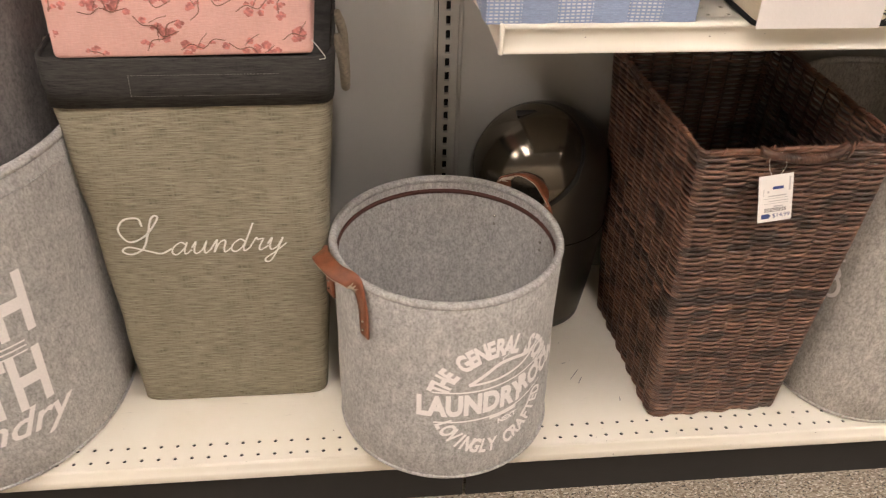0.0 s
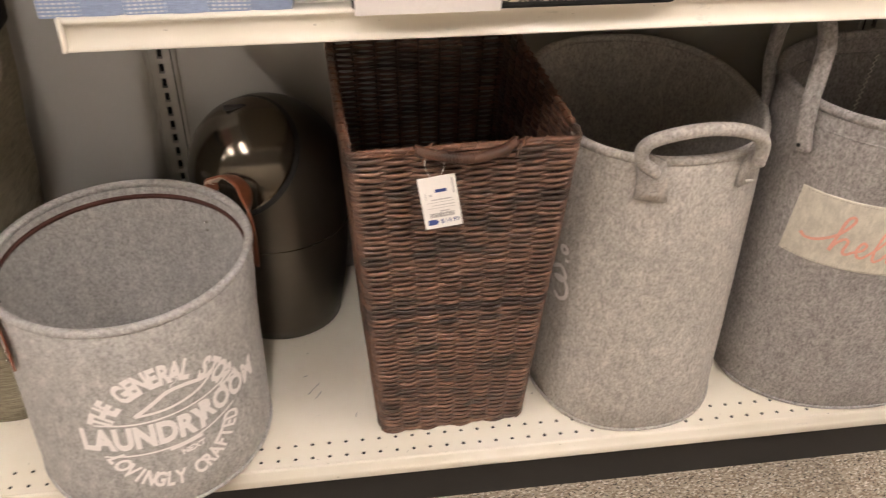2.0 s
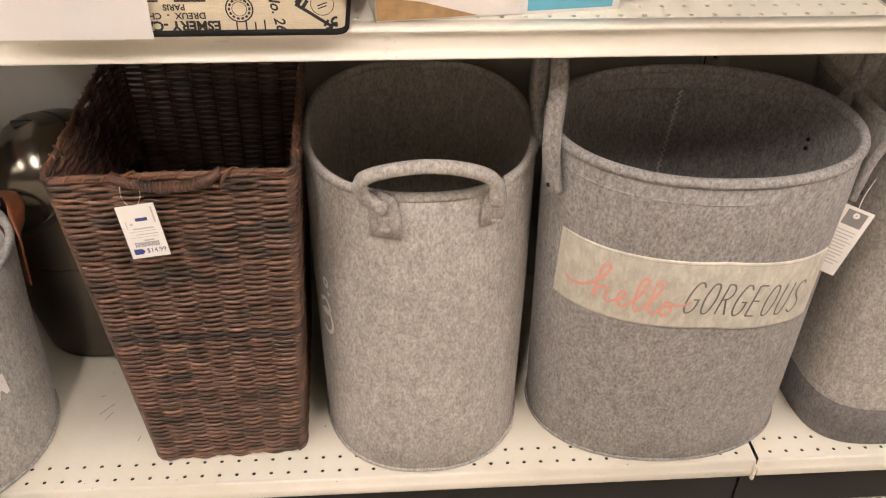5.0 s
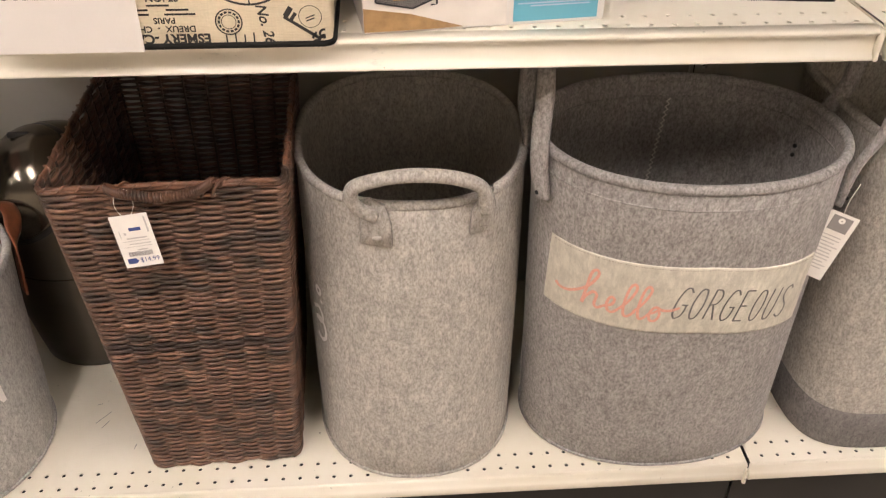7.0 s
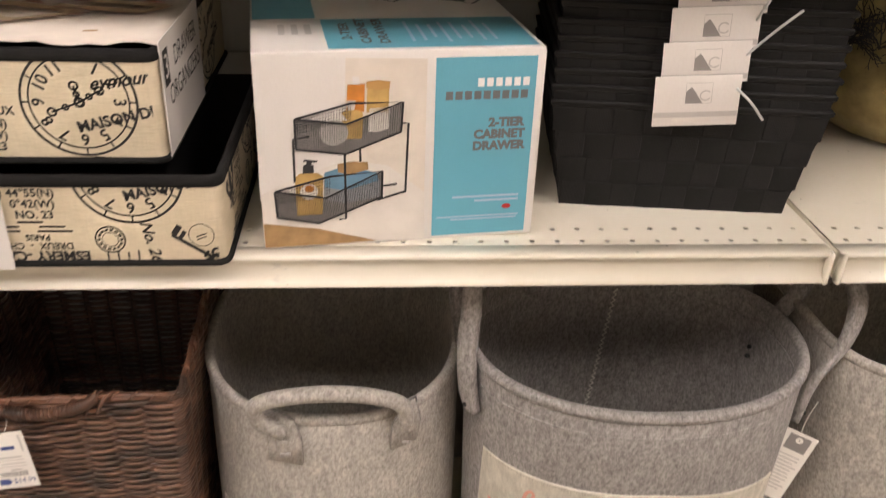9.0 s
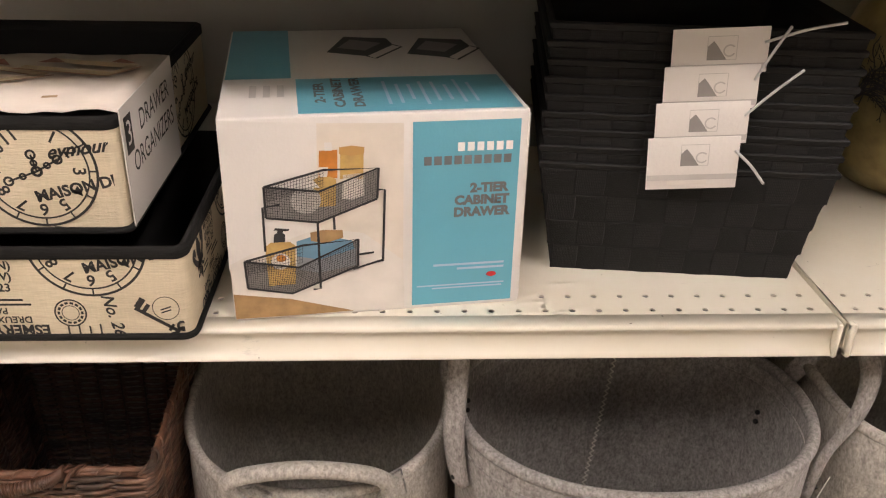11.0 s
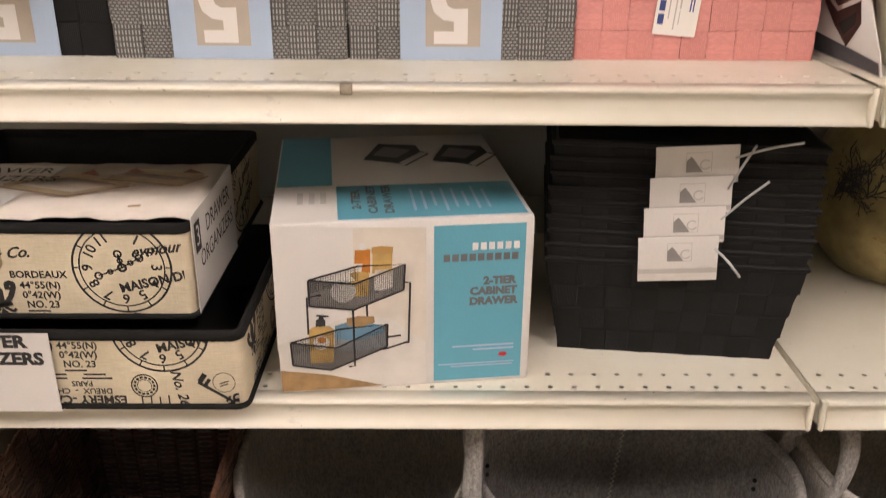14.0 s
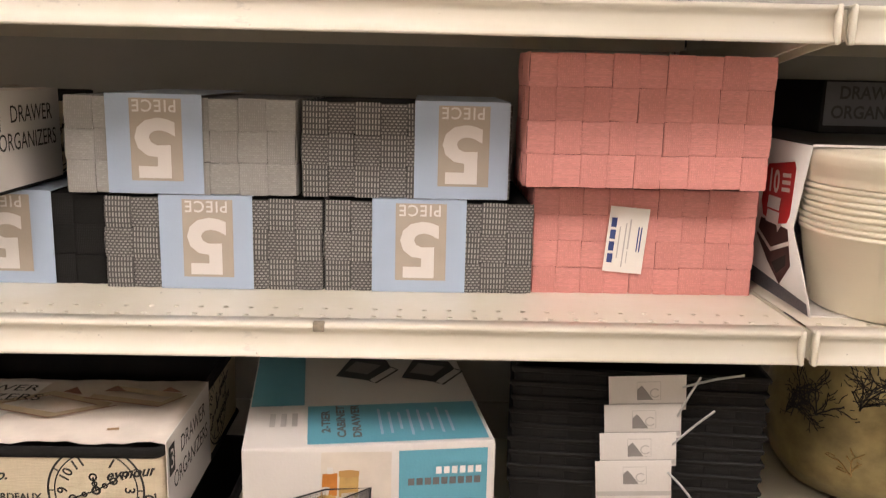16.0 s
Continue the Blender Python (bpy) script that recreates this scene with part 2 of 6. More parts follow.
M["rim_black"] = plain("black_rim_tape", (0.006, 0.0058, 0.0058), 0.65, spec=0.3)
M["zip"] = plain("clear_zip_tie", (0.55, 0.55, 0.55), 0.35)
M["wire_black"] = plain("black_wire_print", (0.03, 0.03, 0.034), 0.5, bumps=0)
M["mesh_floor_and_shade"] = plain("mesh_floor_print_and_shade", (0.07, 0.07, 0.075), 0.5, bumps=0)
M["towel_grey"] = plain("grey_towel_print", (0.30, 0.31, 0.33), 0.5, bumps=0)
M["gold_print"] = plain("gold_lid_print", (0.50, 0.29, 0.10), 0.4, bumps=0)
M["mesh_grey"] = plain("mesh_print", (0.10, 0.10, 0.11), 0.5, bumps=0, vary=0.3, scale=300)
M["amber"] = plain("amber_print", (0.62, 0.23, 0.04), 0.4, bumps=0, vary=0.3, scale=60)
M["honey"] = plain("honey_print", (0.62, 0.40, 0.14), 0.4, bumps=0, vary=0.3, scale=60)
M["room_a"] = plain("photo_wall", (0.73, 0.655, 0.59), 0.45, bumps=0)
M["room_b"] = plain("photo_side_wall", (0.74, 0.665, 0.585), 0.45, bumps=0)
M["room_c"] = plain("photo_floor", (0.74, 0.69, 0.64), 0.45, bumps=0)
M["wood_print"] = plain("photo_wood", (0.42, 0.26, 0.12), 0.45, bumps=0, vary=0.3, scale=60)
M["towel"] = plain("photo_towel", (0.16, 0.31, 0.45), 0.5, bumps=0)
M["brass"] = plain("brass_eyelet", (0.45, 0.37, 0.25), 0.3, 1.0, bumps=0)
M["gold"] = plain("mottled_gold_glass", (0.46, 0.37, 0.17), 0.3, 0.35, vary=0.45, scale=22, bumps=0.1)
M["tub"] = plain("cream_plastic", (0.83, 0.76, 0.61), 0.35, vary=0.06, scale=10)
M["choc"] = plain("brown_print", (0.08, 0.035, 0.03), 0.5, vary=0.4, scale=40, bumps=0)
M["chrome"] = plain("steel_rivet", (0.5, 0.48, 0.45), 0.25, 1.0, bumps=0)


# ---- mesh helpers ----
def part(name, bm, material, parent=None, label="", smooth=True):
    me = bpy.data.meshes.new(name)
    bmesh.ops.recalc_face_normals(bm, faces=bm.faces)
    for f in bm.faces:
        f.smooth = smooth and len(bm.faces) > 6
    bm.to_mesh(me)
    bm.free()
    me.materials.append(M[material])
    ob = new(name, me)
    if parent is not None:
        ob.parent = parent
    if label:
        tagged(ob, label)
    return ob


def thing(name, m, label, category, group="", kind=""):
    ob = new(name)
    ob.empty_display_size = 0.05
    ob.matrix_basis = m
    return tagged(ob, label, category, group, kind)


def solid(x0, x1, y0, y1, z0, z1, bev=0.0015, seg=2):
    bm = bmesh.new()
    bmesh.ops.create_cube(bm, size=1.0)
    for v in bm.verts:
        v.co = Vector(((x0 + x1) / 2 + v.co.x * (x1 - x0), (y0 + y1) / 2 + v.co.y * (y1 - y0), (z0 + z1) / 2 + v.co.z * (z1 - z0)))
    if bev:
        bmesh.ops.bevel(bm, geom=bm.edges[:], offset=bev, segments=seg, affect="EDGES", profile=0.5)
    return bm


def loft(rings, cap0=False, cap1=False, wrap=True):
    bm = bmesh.new()
    rows = [[bm.verts.new(p) for p in r] for r in rings]
    for a, b in zip(rows, rows[1:]):
        n = len(a)
        for i in range(n if wrap else n - 1):
            j = (i + 1) % n
            bm.faces.new((a[i], a[j], b[j], b[i]))
    if cap0:
        bm.faces.new(rows[0][::-1])
    if cap1:
        bm.faces.new(rows[-1])
    return bm


def oval(cx, cy, z, a, b, n=2.0, count=96):
    out = []
    for i in range(count):
        t = 2 * math.pi * i / count
        c, s = math.cos(t), math.sin(t)
        out.append(Vector((cx + a * math.copysign(abs(c) ** (2 / n), c), cy + b * math.copysign(abs(s) ** (2 / n), s), z)))
    return out


def tube(path, r, sides=6, closed=False, flat=1.0):
    """A round cord along a path; flat squeezes it sideways."""
    n = len(path)
    path = [Vector(p) for p in path]
    rings = []
    up = None
    for i, p in enumerate(path):
        a = path[(i - 1) % n] if closed or i else path[i]
        b = path[(i + 1) % n] if closed or i < n - 1 else path[i]
        d = (b - a).normalized()
        if up is None:
            up = Vector((0, 0, 1)) if abs(d.z) < 0.9 else Vector((0, 1, 0))
        s = d.cross(up).normalized()
        u = s.cross(d).normalized()
        up = u
        rings.append([p + s * (r * flat * math.cos(2 * math.pi * k / sides)) + u * (r * math.sin(2 * math.pi * k / sides)) for k in range(sides)])
    if closed:
        rings.append(rings[0])
        bm = loft(rings)
        bmesh.ops.remove_doubles(bm, verts=bm.verts, dist=1e-6)
        return bm
    return loft(rings, True, True)


def strap(path, wide, half, thick):
    """A flat band along a path; wide gives the width direction at each point."""
    path = [Vector(p) for p in path]
    rings = []
    for i, p in enumerate(path):
        d = (path[min(i + 1, len(path) - 1)] - path[max(i - 1, 0)]).normalized()
        w = Vector(wide[i] if isinstance(wide, list) else wide)
        w = (w - d * w.dot(d)).normalized()
        k = d.cross(w).normalized() * thick / 2
        h = half[i] if isinstance(half, list) else half
        rings.append([p - w * h - k, p - w * h * 0.5 - k * 1.25, p + w * h * 0.5 - k * 1.25, p + w * h - k, p + w * h + k, p + w * h * 0.5 + k * 1.25, p - w * h * 0.5 + k * 1.25, p - w * h + k])
    return loft(rings, True, True)


def smooth_path(pts, steps=8):
    """Catmull-Rom through the points."""
    pts = [Vector(p) for p in pts]
    q = [2 * pts[0] - pts[1]] + pts + [2 * pts[-1] - pts[-2]]
    out = []
    for i in range(1, len(q) - 2):
        for k in range(steps):
            t = k / steps
            a, b, c, d = q[i - 1], q[i], q[i + 1], q[i + 2]
            out.append(0.5 * (2 * b + (c - a) * t + (2 * a - 5 * b + 4 * c - d) * t * t + (3 * b - a - 3 * c + d) * t ** 3))
    return out + [pts[-1]]


def lathe(profile, n=48):
    return loft([[Vector((r * math.cos(2 * math.pi * k / n), r * math.sin(2 * math.pi * k / n), z)) for k in range(n)] for r, z in profile])


def extruded(profile, x0, x1):
    """A section in (y, z) drawn out along x, capped."""
    return loft([[Vector((x, y, z)) for y, z in profile] for x in (x0, x1)], True, True)


def lettering(text, size, shear=0.0, bold=0.0, wide=1.0, space=1.0):
    """Flat letters in the xy plane, centred on the origin."""
    cu = bpy.data.curves.new("letters", "FONT")
    cu.body, cu.size, cu.shear, cu.offset, cu.space_character = text, size, shear, bold, space
    cu.align_x, cu.align_y, cu.fill_mode, cu.resolution_u = "CENTER", "CENTER", "FRONT", 3
    ob = new("letters", cu)
    me = bpy.data.meshes.new_from_object(ob)
    bm = bmesh.new()
    bm.from_mesh(me)
    bpy.data.objects.remove(ob)
    bpy.data.curves.remove(cu)
    bpy.data.meshes.remove(me)
    for v in bm.verts:
        v.co.x *= wide
    return bm


def flat_poly(pts):
    bm = bmesh.new()
    bm.faces.new([bm.verts.new((p[0], p[1], 0)) for p in pts])
    return bm


def bar(x, y, w, h, turn=0.0):
    c, s = math.cos(radians(turn)), math.sin(radians(turn))
    return flat_poly([(x + c * a - s * b, y + s * a + c * b) for a, b in ((-w / 2, -h / 2), (w / 2, -h / 2), (w / 2, h / 2), (-w / 2, h / 2))])


def annulus(x, y, r0, r1, n=48, a0=0.0, a1=360.0):
    bm = bmesh.new()
    rows = []
    for i in range(n + 1):
        t = radians(a0 + (a1 - a0) * i / n)
        rows.append([bm.verts.new((x + r * math.cos(t), y + r * math.sin(t), 0)) for r in (r0, r1)])
    for a, b in zip(rows, rows[1:]):
        bm.faces.new((a[0], a[1], b[1], b[0]))
    return bm


def ribbon(pts, w):
    """A flat pen stroke through 2D points, w wide (a number or one per point)."""
    pts = [Vector((p[0], p[1])) for p in pts]
    bm = bmesh.new()
    rows = []
    for i, p in enumerate(pts):
        d = pts[min(i + 1, len(pts) - 1)] - pts[max(i - 1, 0)]
        d = d.normalized() if d.length else Vector((1, 0))
        k = (w[i] if isinstance(w, list) else w) / 2
        rows.append([bm.verts.new((p.x - d.y * k, p.y + d.x * k, 0)), bm.verts.new((p.x + d.y * k, p.y - d.x * k, 0))])
    for a, b in zip(rows, rows[1:]):
        bm.faces.new((a[0], a[1], b[1], b[0]))
    return bm


def stroke(pts, w, steps=8):
    return ribbon([(p.x, p.y) for p in smooth_path([(x, y, 0) for x, y in pts], steps)], w)


def joined(*bms):
    out = bmesh.new()
    for b in bms:
        me = bpy.data.meshes.new("tmp")
        b.to_mesh(me)
        b.free()
        out.from_mesh(me)
        bpy.data.meshes.remove(me)
    return out


def moved(bm, x=0.0, y=0.0, turn=0.0, sx=1.0, sy=1.0, shear=0.0):
    c, s = math.cos(radians(turn)), math.sin(radians(turn))
    for v in bm.verts:
        a, b = v.co.x * sx + v.co.y * shear, v.co.y * sy
        v.co.x, v.co.y = x + c * a - s * b, y + s * a + c * b
    return bm


def onto(bm, f, cut=0.0):
    """Lays flat work on a surface given by f(u, v) -> point."""
    if cut:
        for _ in range(3):
            long = [e for e in bm.edges if e.calc_length() > cut]
            if not long:
                break
            bmesh.ops.subdivide_edges(bm, edges=long, cuts=1)
            bmesh.ops.triangulate(bm, faces=bm.faces)
    for v in bm.verts:
        v.co = f(v.co.x, v.co.y)
    return bm


def front(y, x0=0.0, z0=0.0):
    """A print on a face that looks towards -y."""
    return lambda u, v: Vector((x0 + u, y, z0 + v))


def vessel(thing_ob, rings, material, thick, n=2.0, count=96, floor_z=0.004, name="body"):
    """An open tapered tub. rings: (cx, cy, z, a, b) from the bottom up."""
    rows = [oval(*rings[0][:2], rings[0][2], rings[0][3] * 0.02, rings[0][4] * 0.02, n, count)]
    rows += [oval(*rings[0][:2], rings[0][2], rings[0][3] - 0.004, rings[0][4] - 0.004, n, count)]
    rows += [oval(cx, cy, z + (0.004 if i == 0 else 0), a, b, n, count) for i, (cx, cy, z, a, b) in enumerate(rings)]
    cx, cy, z, a, b = rings[-1]
    rows.append(oval(cx, cy, z + thick * 0.5, a - thick * 0.5, b - thick * 0.5, n, count))
    rows += [oval(cx, cy, max(z, floor_z + rings[0][2]), a - thick, b - thick, n, count) for cx, cy, z, a, b in rings[::-1]]
    cx, cy, z, a, b = rings[0]
    rows.append(oval(cx, cy, floor_z + z, a * 0.02, b * 0.02, n, count))
    return part(name, loft(rows, True, True), material, thing_ob)


# ---- the setting ----
BACK, FRONT = 1.41, 0.925
LEFT_X, SEAM_L, SEAM_R, RIGHT_X = -1.056, 0.160, 1.3795, 2.596
DECK, SHELF_1, SHELF_2, SHELF_3 = 0.149, 0.845, 1.173, 1.482

tagged(part("floor", solid(-10, 11, -11, 1.5, -0.05, -0.002, 0), "floor"), "speckled beige vinyl floor of the shop aisle", "floor", kind="structure")
floor_ob = bpy.data.objects["floor"]
tagged(part("ceiling", solid(-10, 11, -11, 1.5, 3.3, 3.4, 0), "ceiling"), "plain off-white shop ceiling", "ceiling", kind="structure")
for nm, b in (("wall_south", (-10.1, 11.1, -11.1, -11.0, -0.05, 3.4)), ("wall_north", (-10.1, 11.1, 1.5, 1.6, -0.05, 3.4)), ("wall_west", (-10.1, -10.0, -11.0, 1.5, -0.05, 3.4)), ("wall_east", (11.0, 11.1, -11.0, 1.5, -0.05, 3.4))):
    tagged(part(nm, solid(*b, 0), "wall"), "plain painted wall closing the shop aisle", "wall", kind="structure")

# added out of view: bounces light at upright faces, blocks far lamps low down
tagged(part("wall_aisle", solid(-9.9, 10.9, -1.86, -1.80, 0.0, 1.90, 0.004), "bounce_pale"), "plain cream partition, unseen, added to bounce light and block far lamps", "wall", kind="structure")


def ceiling_light(x, y):
    t = thing("ceiling_light", pose(x, y, 3.3), "lit white ceiling light over the aisle", "ceiling light", "ceiling lights")
    part("frame", solid(-0.085, 0.085, -0.64, 0.64, -0.05, 0.0, 0.004), "ceiling", t)
    d = part("diffuser", solid(-0.06, 0.06, -0.60, 0.60, -0.056, -0.051, 0.001), "lamp", t)
    return t


m, nt, b = start("lamp_diffuser", 0.5)
b.inputs["Base Color"].default_value = rgb((0.8, 0.8, 0.8))
b.inputs["Emission Color"].default_value = rgb(LAMP_COLOUR)
b.inputs["Emission Strength"].default_value = LAMP_WATTS
M["lamp"] = m
for ly, xs in ((-0.95, (-5.1, -3.3, -1.5, 0.3, 2.1, 3.9, 5.7)), (-6.3, (-2.4, -0.2, 2.0, 4.2)), (-8.6, (-2.4, -0.2, 2.0, 4.2))):
    for lx in xs:
        ceiling_light(lx, ly)

# back panels, one to a bay, with steel posts between them
for i, (a, c) in enumerate(((LEFT_X, SEAM_L), (SEAM_L, SEAM_R), (SEAM_R, RIGHT_X))):
    for z0, z1 in ((0.02, 0.90), (0.902, 1.80)):
        tagged(part("back_panel", solid(a + 0.018, c - 0.018, BACK, BACK + 0.012, z0, z1, 0.001), "back"), "grey steel back panel of the shelving", "back panel", "back panels", "structure")


def upright(x):
    t = thing("upright_post", pose(x, BACK, 0.0), "grey slotted steel upright post of the shelving", "upright post", "uprights", "structure")
    bm = bmesh.new()
    w, s, hs = 0.017, 0.0042, 0.0085
    z = 0.03
    while z < 1.85:
        x0, x1, zc = -w, w, z + 0.0127
        o = [bm.verts.new((a, -0.006, c)) for a, c in ((x0, z), (x1, z), (x1, z + 0.0254), (x0, z + 0.0254))]
        h = [bm.verts.new((a, -0.006, c)) for a, c in ((-s, zc - hs), (s, zc - hs), (s, zc + hs), (-s, zc + hs))]
        g = [bm.verts.new((v.co.x, 0.003, v.co.z)) for v in h]
        for k in range(4):
            bm.faces.new((o[k], o[(k + 1) % 4], h[(k + 1) % 4], h[k]))
            bm.faces.new((h[k], h[(k + 1) % 4], g[(k + 1) % 4], g[k]))
        z += 0.0254
    bmesh.ops.remove_doubles(bm, verts=bm.verts, dist=1e-5)
    part("slotted_face", bm, "post", t, smooth=False)
    for sx in (-1, 1):
        part("flange", solid(sx * 0.0215 - 0.0035, sx * 0.0215 + 0.0035, -0.004, 0.010, 0.03, 1.85, 0.0012), "post", t)
    # black backing puts the shade inside the slots into its colour
    part("channel", solid(-0.017, 0.017, 0.004, 0.03, 0.03, 1.85, 0.001), "slot", t)
    return t


for ux in (LEFT_X, SEAM_L, SEAM_R, RIGHT_X):
    upright(ux)


def lip_profile():
    """The rolled price channel of a shelf's front, (y, z) from its top edge."""
    out = [(0.020, 0.0)]
    out += [(0.003, 0.0003), (0.0005, -0.0006), (-0.0012, -0.0026), (-0.001, -0.0048), (0.0018, -0.0066), (0.0042, -0.0088)]
    out += [(0.0050, -0.014), (0.0048, -0.021), (0.0032, -0.0262), (0.0005, -0.0296), (-0.0018, -0.0318), (-0.0022, -0.0334), (-0.0006, -0.0345)]
    out += [(0.0035, -0.0345), (0.0075, -0.028), (0.0085, -0.016), (0.0085, -0.0022), (0.020, -0.0022)]
    return out


def holes_strip(x0, x1, y0, y1, rows, phase, pitch=0.0254, r=0.0030):
    """A steel strip with real round holes in rows."""
    bm = bmesh.new()
    edges = [y0] + [(a + c) / 2 for a, c in zip(rows, rows[1:])] + [y1]
    n = math.floor((x1 - phase - pitch / 2) / pitch)
    k0 = math.ceil((x0 - phase + pitch / 2) / pitch)
    xs = [phase + k * pitch for k in range(k0, n + 1)]

    def quad(*p):
        bm.faces.new([bm.verts.new((a, c, 0)) for a, c in p])

    for yc, ya, yb in zip(rows, edges, edges[1:]):
        for xc in xs:
            xa, xb = xc - pitch / 2, xc + pitch / 2
            outer = [(xb, yc), (xb, yb), (xc, yb), (xa, yb), (xa, yc), (xa, ya), (xc, ya), (xb, ya)]
            ring = [(xc + r * math.cos(math.pi * q / 8), yc + r * math.sin(math.pi * q / 8)) for q in range(16)]
            ov = [bm.verts.new((*p, 0)) for p in outer]
            rv = [bm.verts.new((*p, 0)) for p in ring]
            lv = [bm.verts.new((*p, -0.0015)) for p in ring]
            for q in range(8):
                bm.faces.new((ov[q], ov[(q + 1) % 8], rv[(2 * q + 2) % 16], rv[2 * q + 1], rv[2 * q]))
            for q in range(16):
                bm.faces.new((rv[q], rv[(q + 1) % 16], lv[(q + 1) % 16], lv[q]))
        quad((x0, ya), (xs[0] - pitch / 2, ya), (xs[0] - pitch / 2, yb), (x0, yb))
        quad((xs[-1] + pitch / 2, ya), (x1, ya), (x1, yb), (xs[-1] + pitch / 2, yb))
    bmesh.ops.remove_doubles(bm, verts=bm.verts, dist=1e-5)
    return bm


def shelf(x0, x1, z, label, phase=1.077, rows=(0.953, 0.979)):
    t = thing("shelf", pose(0, 0, z), label, "shelf", "gondola shelves", "structure")
    a, c = x0 + 0.004, x1 - 0.004
    part("front_lip", extruded([(FRONT + y, w) for y, w in lip_profile()], a, c), "shelf", t)
    part("perforated_strip", holes_strip(a, c, FRONT + 0.020, 1.002, rows, phase), "shelf", t, smooth=False)
    part("top_panel", solid(a, c, 1.002, BACK - 0.012, -0.002, 0.0, 0), "shelf", t)
    for sx, e in ((a, 1), (c, -1)):
        part("end_cap", solid(min(sx, sx + e * 0.0055), max(sx, sx + e * 0.0055), FRONT - 0.0035, FRONT + 0.006, -0.0355, 0.0012, 0.0026, 3), "shelf", t)
        part("side_flange", solid(min(sx, sx + e * 0.002), max(sx, sx + e * 0.002), FRONT + 0.007, BACK - 0.02, -0.032, -0.003, 0.0005), "shelf", t)
        bm = extruded([(0.95, -0.030), (1.40, -0.030), (1.40, -0.085), (1.36, -0.085)], -0.0012, 0.0012)
        for v in bm.verts:
            v.co.x += sx + e * 0.008
        part("bracket", bm, "shelf", t)
    part("back_flange", solid(a + 0.004, c - 0.004, BACK - 0.016, BACK - 0.012, -0.032, -0.003, 0), "shelf", t)
    return t


for z in (SHELF_1, SHELF_2, SHELF_3):
    shelf(SEAM_L, SEAM_R, z, "cream enamelled steel shelf with a perforated front edge")
    shelf(SEAM_R, RIGHT_X, z, "cream enamelled steel shelf beside a shelf seam", phase=1.096)


def base_deck(x0, x1, phase):
    t = thing("base_deck", pose(0, 0, DECK), "cream steel base deck with two rows of holes, scuffed", "base deck", "base decks", "structure")
    a, c = x0 + 0.0025, x1 - 0.0025
    prof = [(0.929, 0.0), (0.926, -0.0006), (0.9245, -0.0035), (0.9245, -0.012), (0.9215, -0.016), (0.9205, -0.019), (0.9205, -0.0285), (0.9215, -0.031), (0.928, -0.031), (0.930, -0.026), (0.930, -0.002)]
    part("front_lip", extruded(prof, a, c), "shelf", t)
    part("perforated_strip", holes_strip(a, c, 0.929, 0.985, (0.942, 0.968), phase), "shelf", t, smooth=False)
    part("top_panel", solid(a, c, 0.985, BACK - 0.002, -0.002, 0.0, 0), "shelf", t)
    part("kick_plate", solid(a, c, 0.960, 0.964, -DECK, -0.027, 0), "kick", t, "black kick plate")
    # black slab added under the holes so that they look shaded
    part("well", solid(a, c, 0.966, BACK - 0.01, -0.10, -0.06, 0), "kick", t)
    part("end_hook", solid(c - 0.005, c + 0.0005, 0.9165, 0.9235, -0.036, -0.004, 0.0022, 3), "shelf", t)
    return t


base_deck(LEFT_X, SEAM_L, -0.427)
base_deck(SEAM_L, SEAM_R, -0.427)
base_deck(SEAM_R, RIGHT_X, -0.424)


# ---- things on the base deck ----
def on_round(cx, cy, rad, zc, ang):
    """A print on a round wall: u runs round it, v up."""
    def f(u, v):
        t = radians(ang) + u / rad(zc + v)
        r = rad(zc + v) + 0.0009
        x, y = (cx(zc + v), cy(zc + v)) if callable(cx) else (cx, cy)
        return Vector((x + r * math.cos(t), y + r * math.sin(t), zc + v))
    return f


def arc_text(text, size, r, a_mid, a_step, inward=False, bold=0.0, wide=1.0):
    """Letters round a circle; upright outside it, or along its lower inside."""
    bms = []
    n = len(text)
    for i, ch in enumerate(text):
        if ch == " ":
            continue
        a = a_mid + (i - (n - 1) / 2) * a_step * (1 if inward else -1)
        bm = lettering(ch, size, bold=bold, wide=wide)
        bms.append(moved(bm, r * math.cos(radians(a)), r * math.sin(radians(a)), a + 90 if inward else a - 90))
    return joined(*bms)


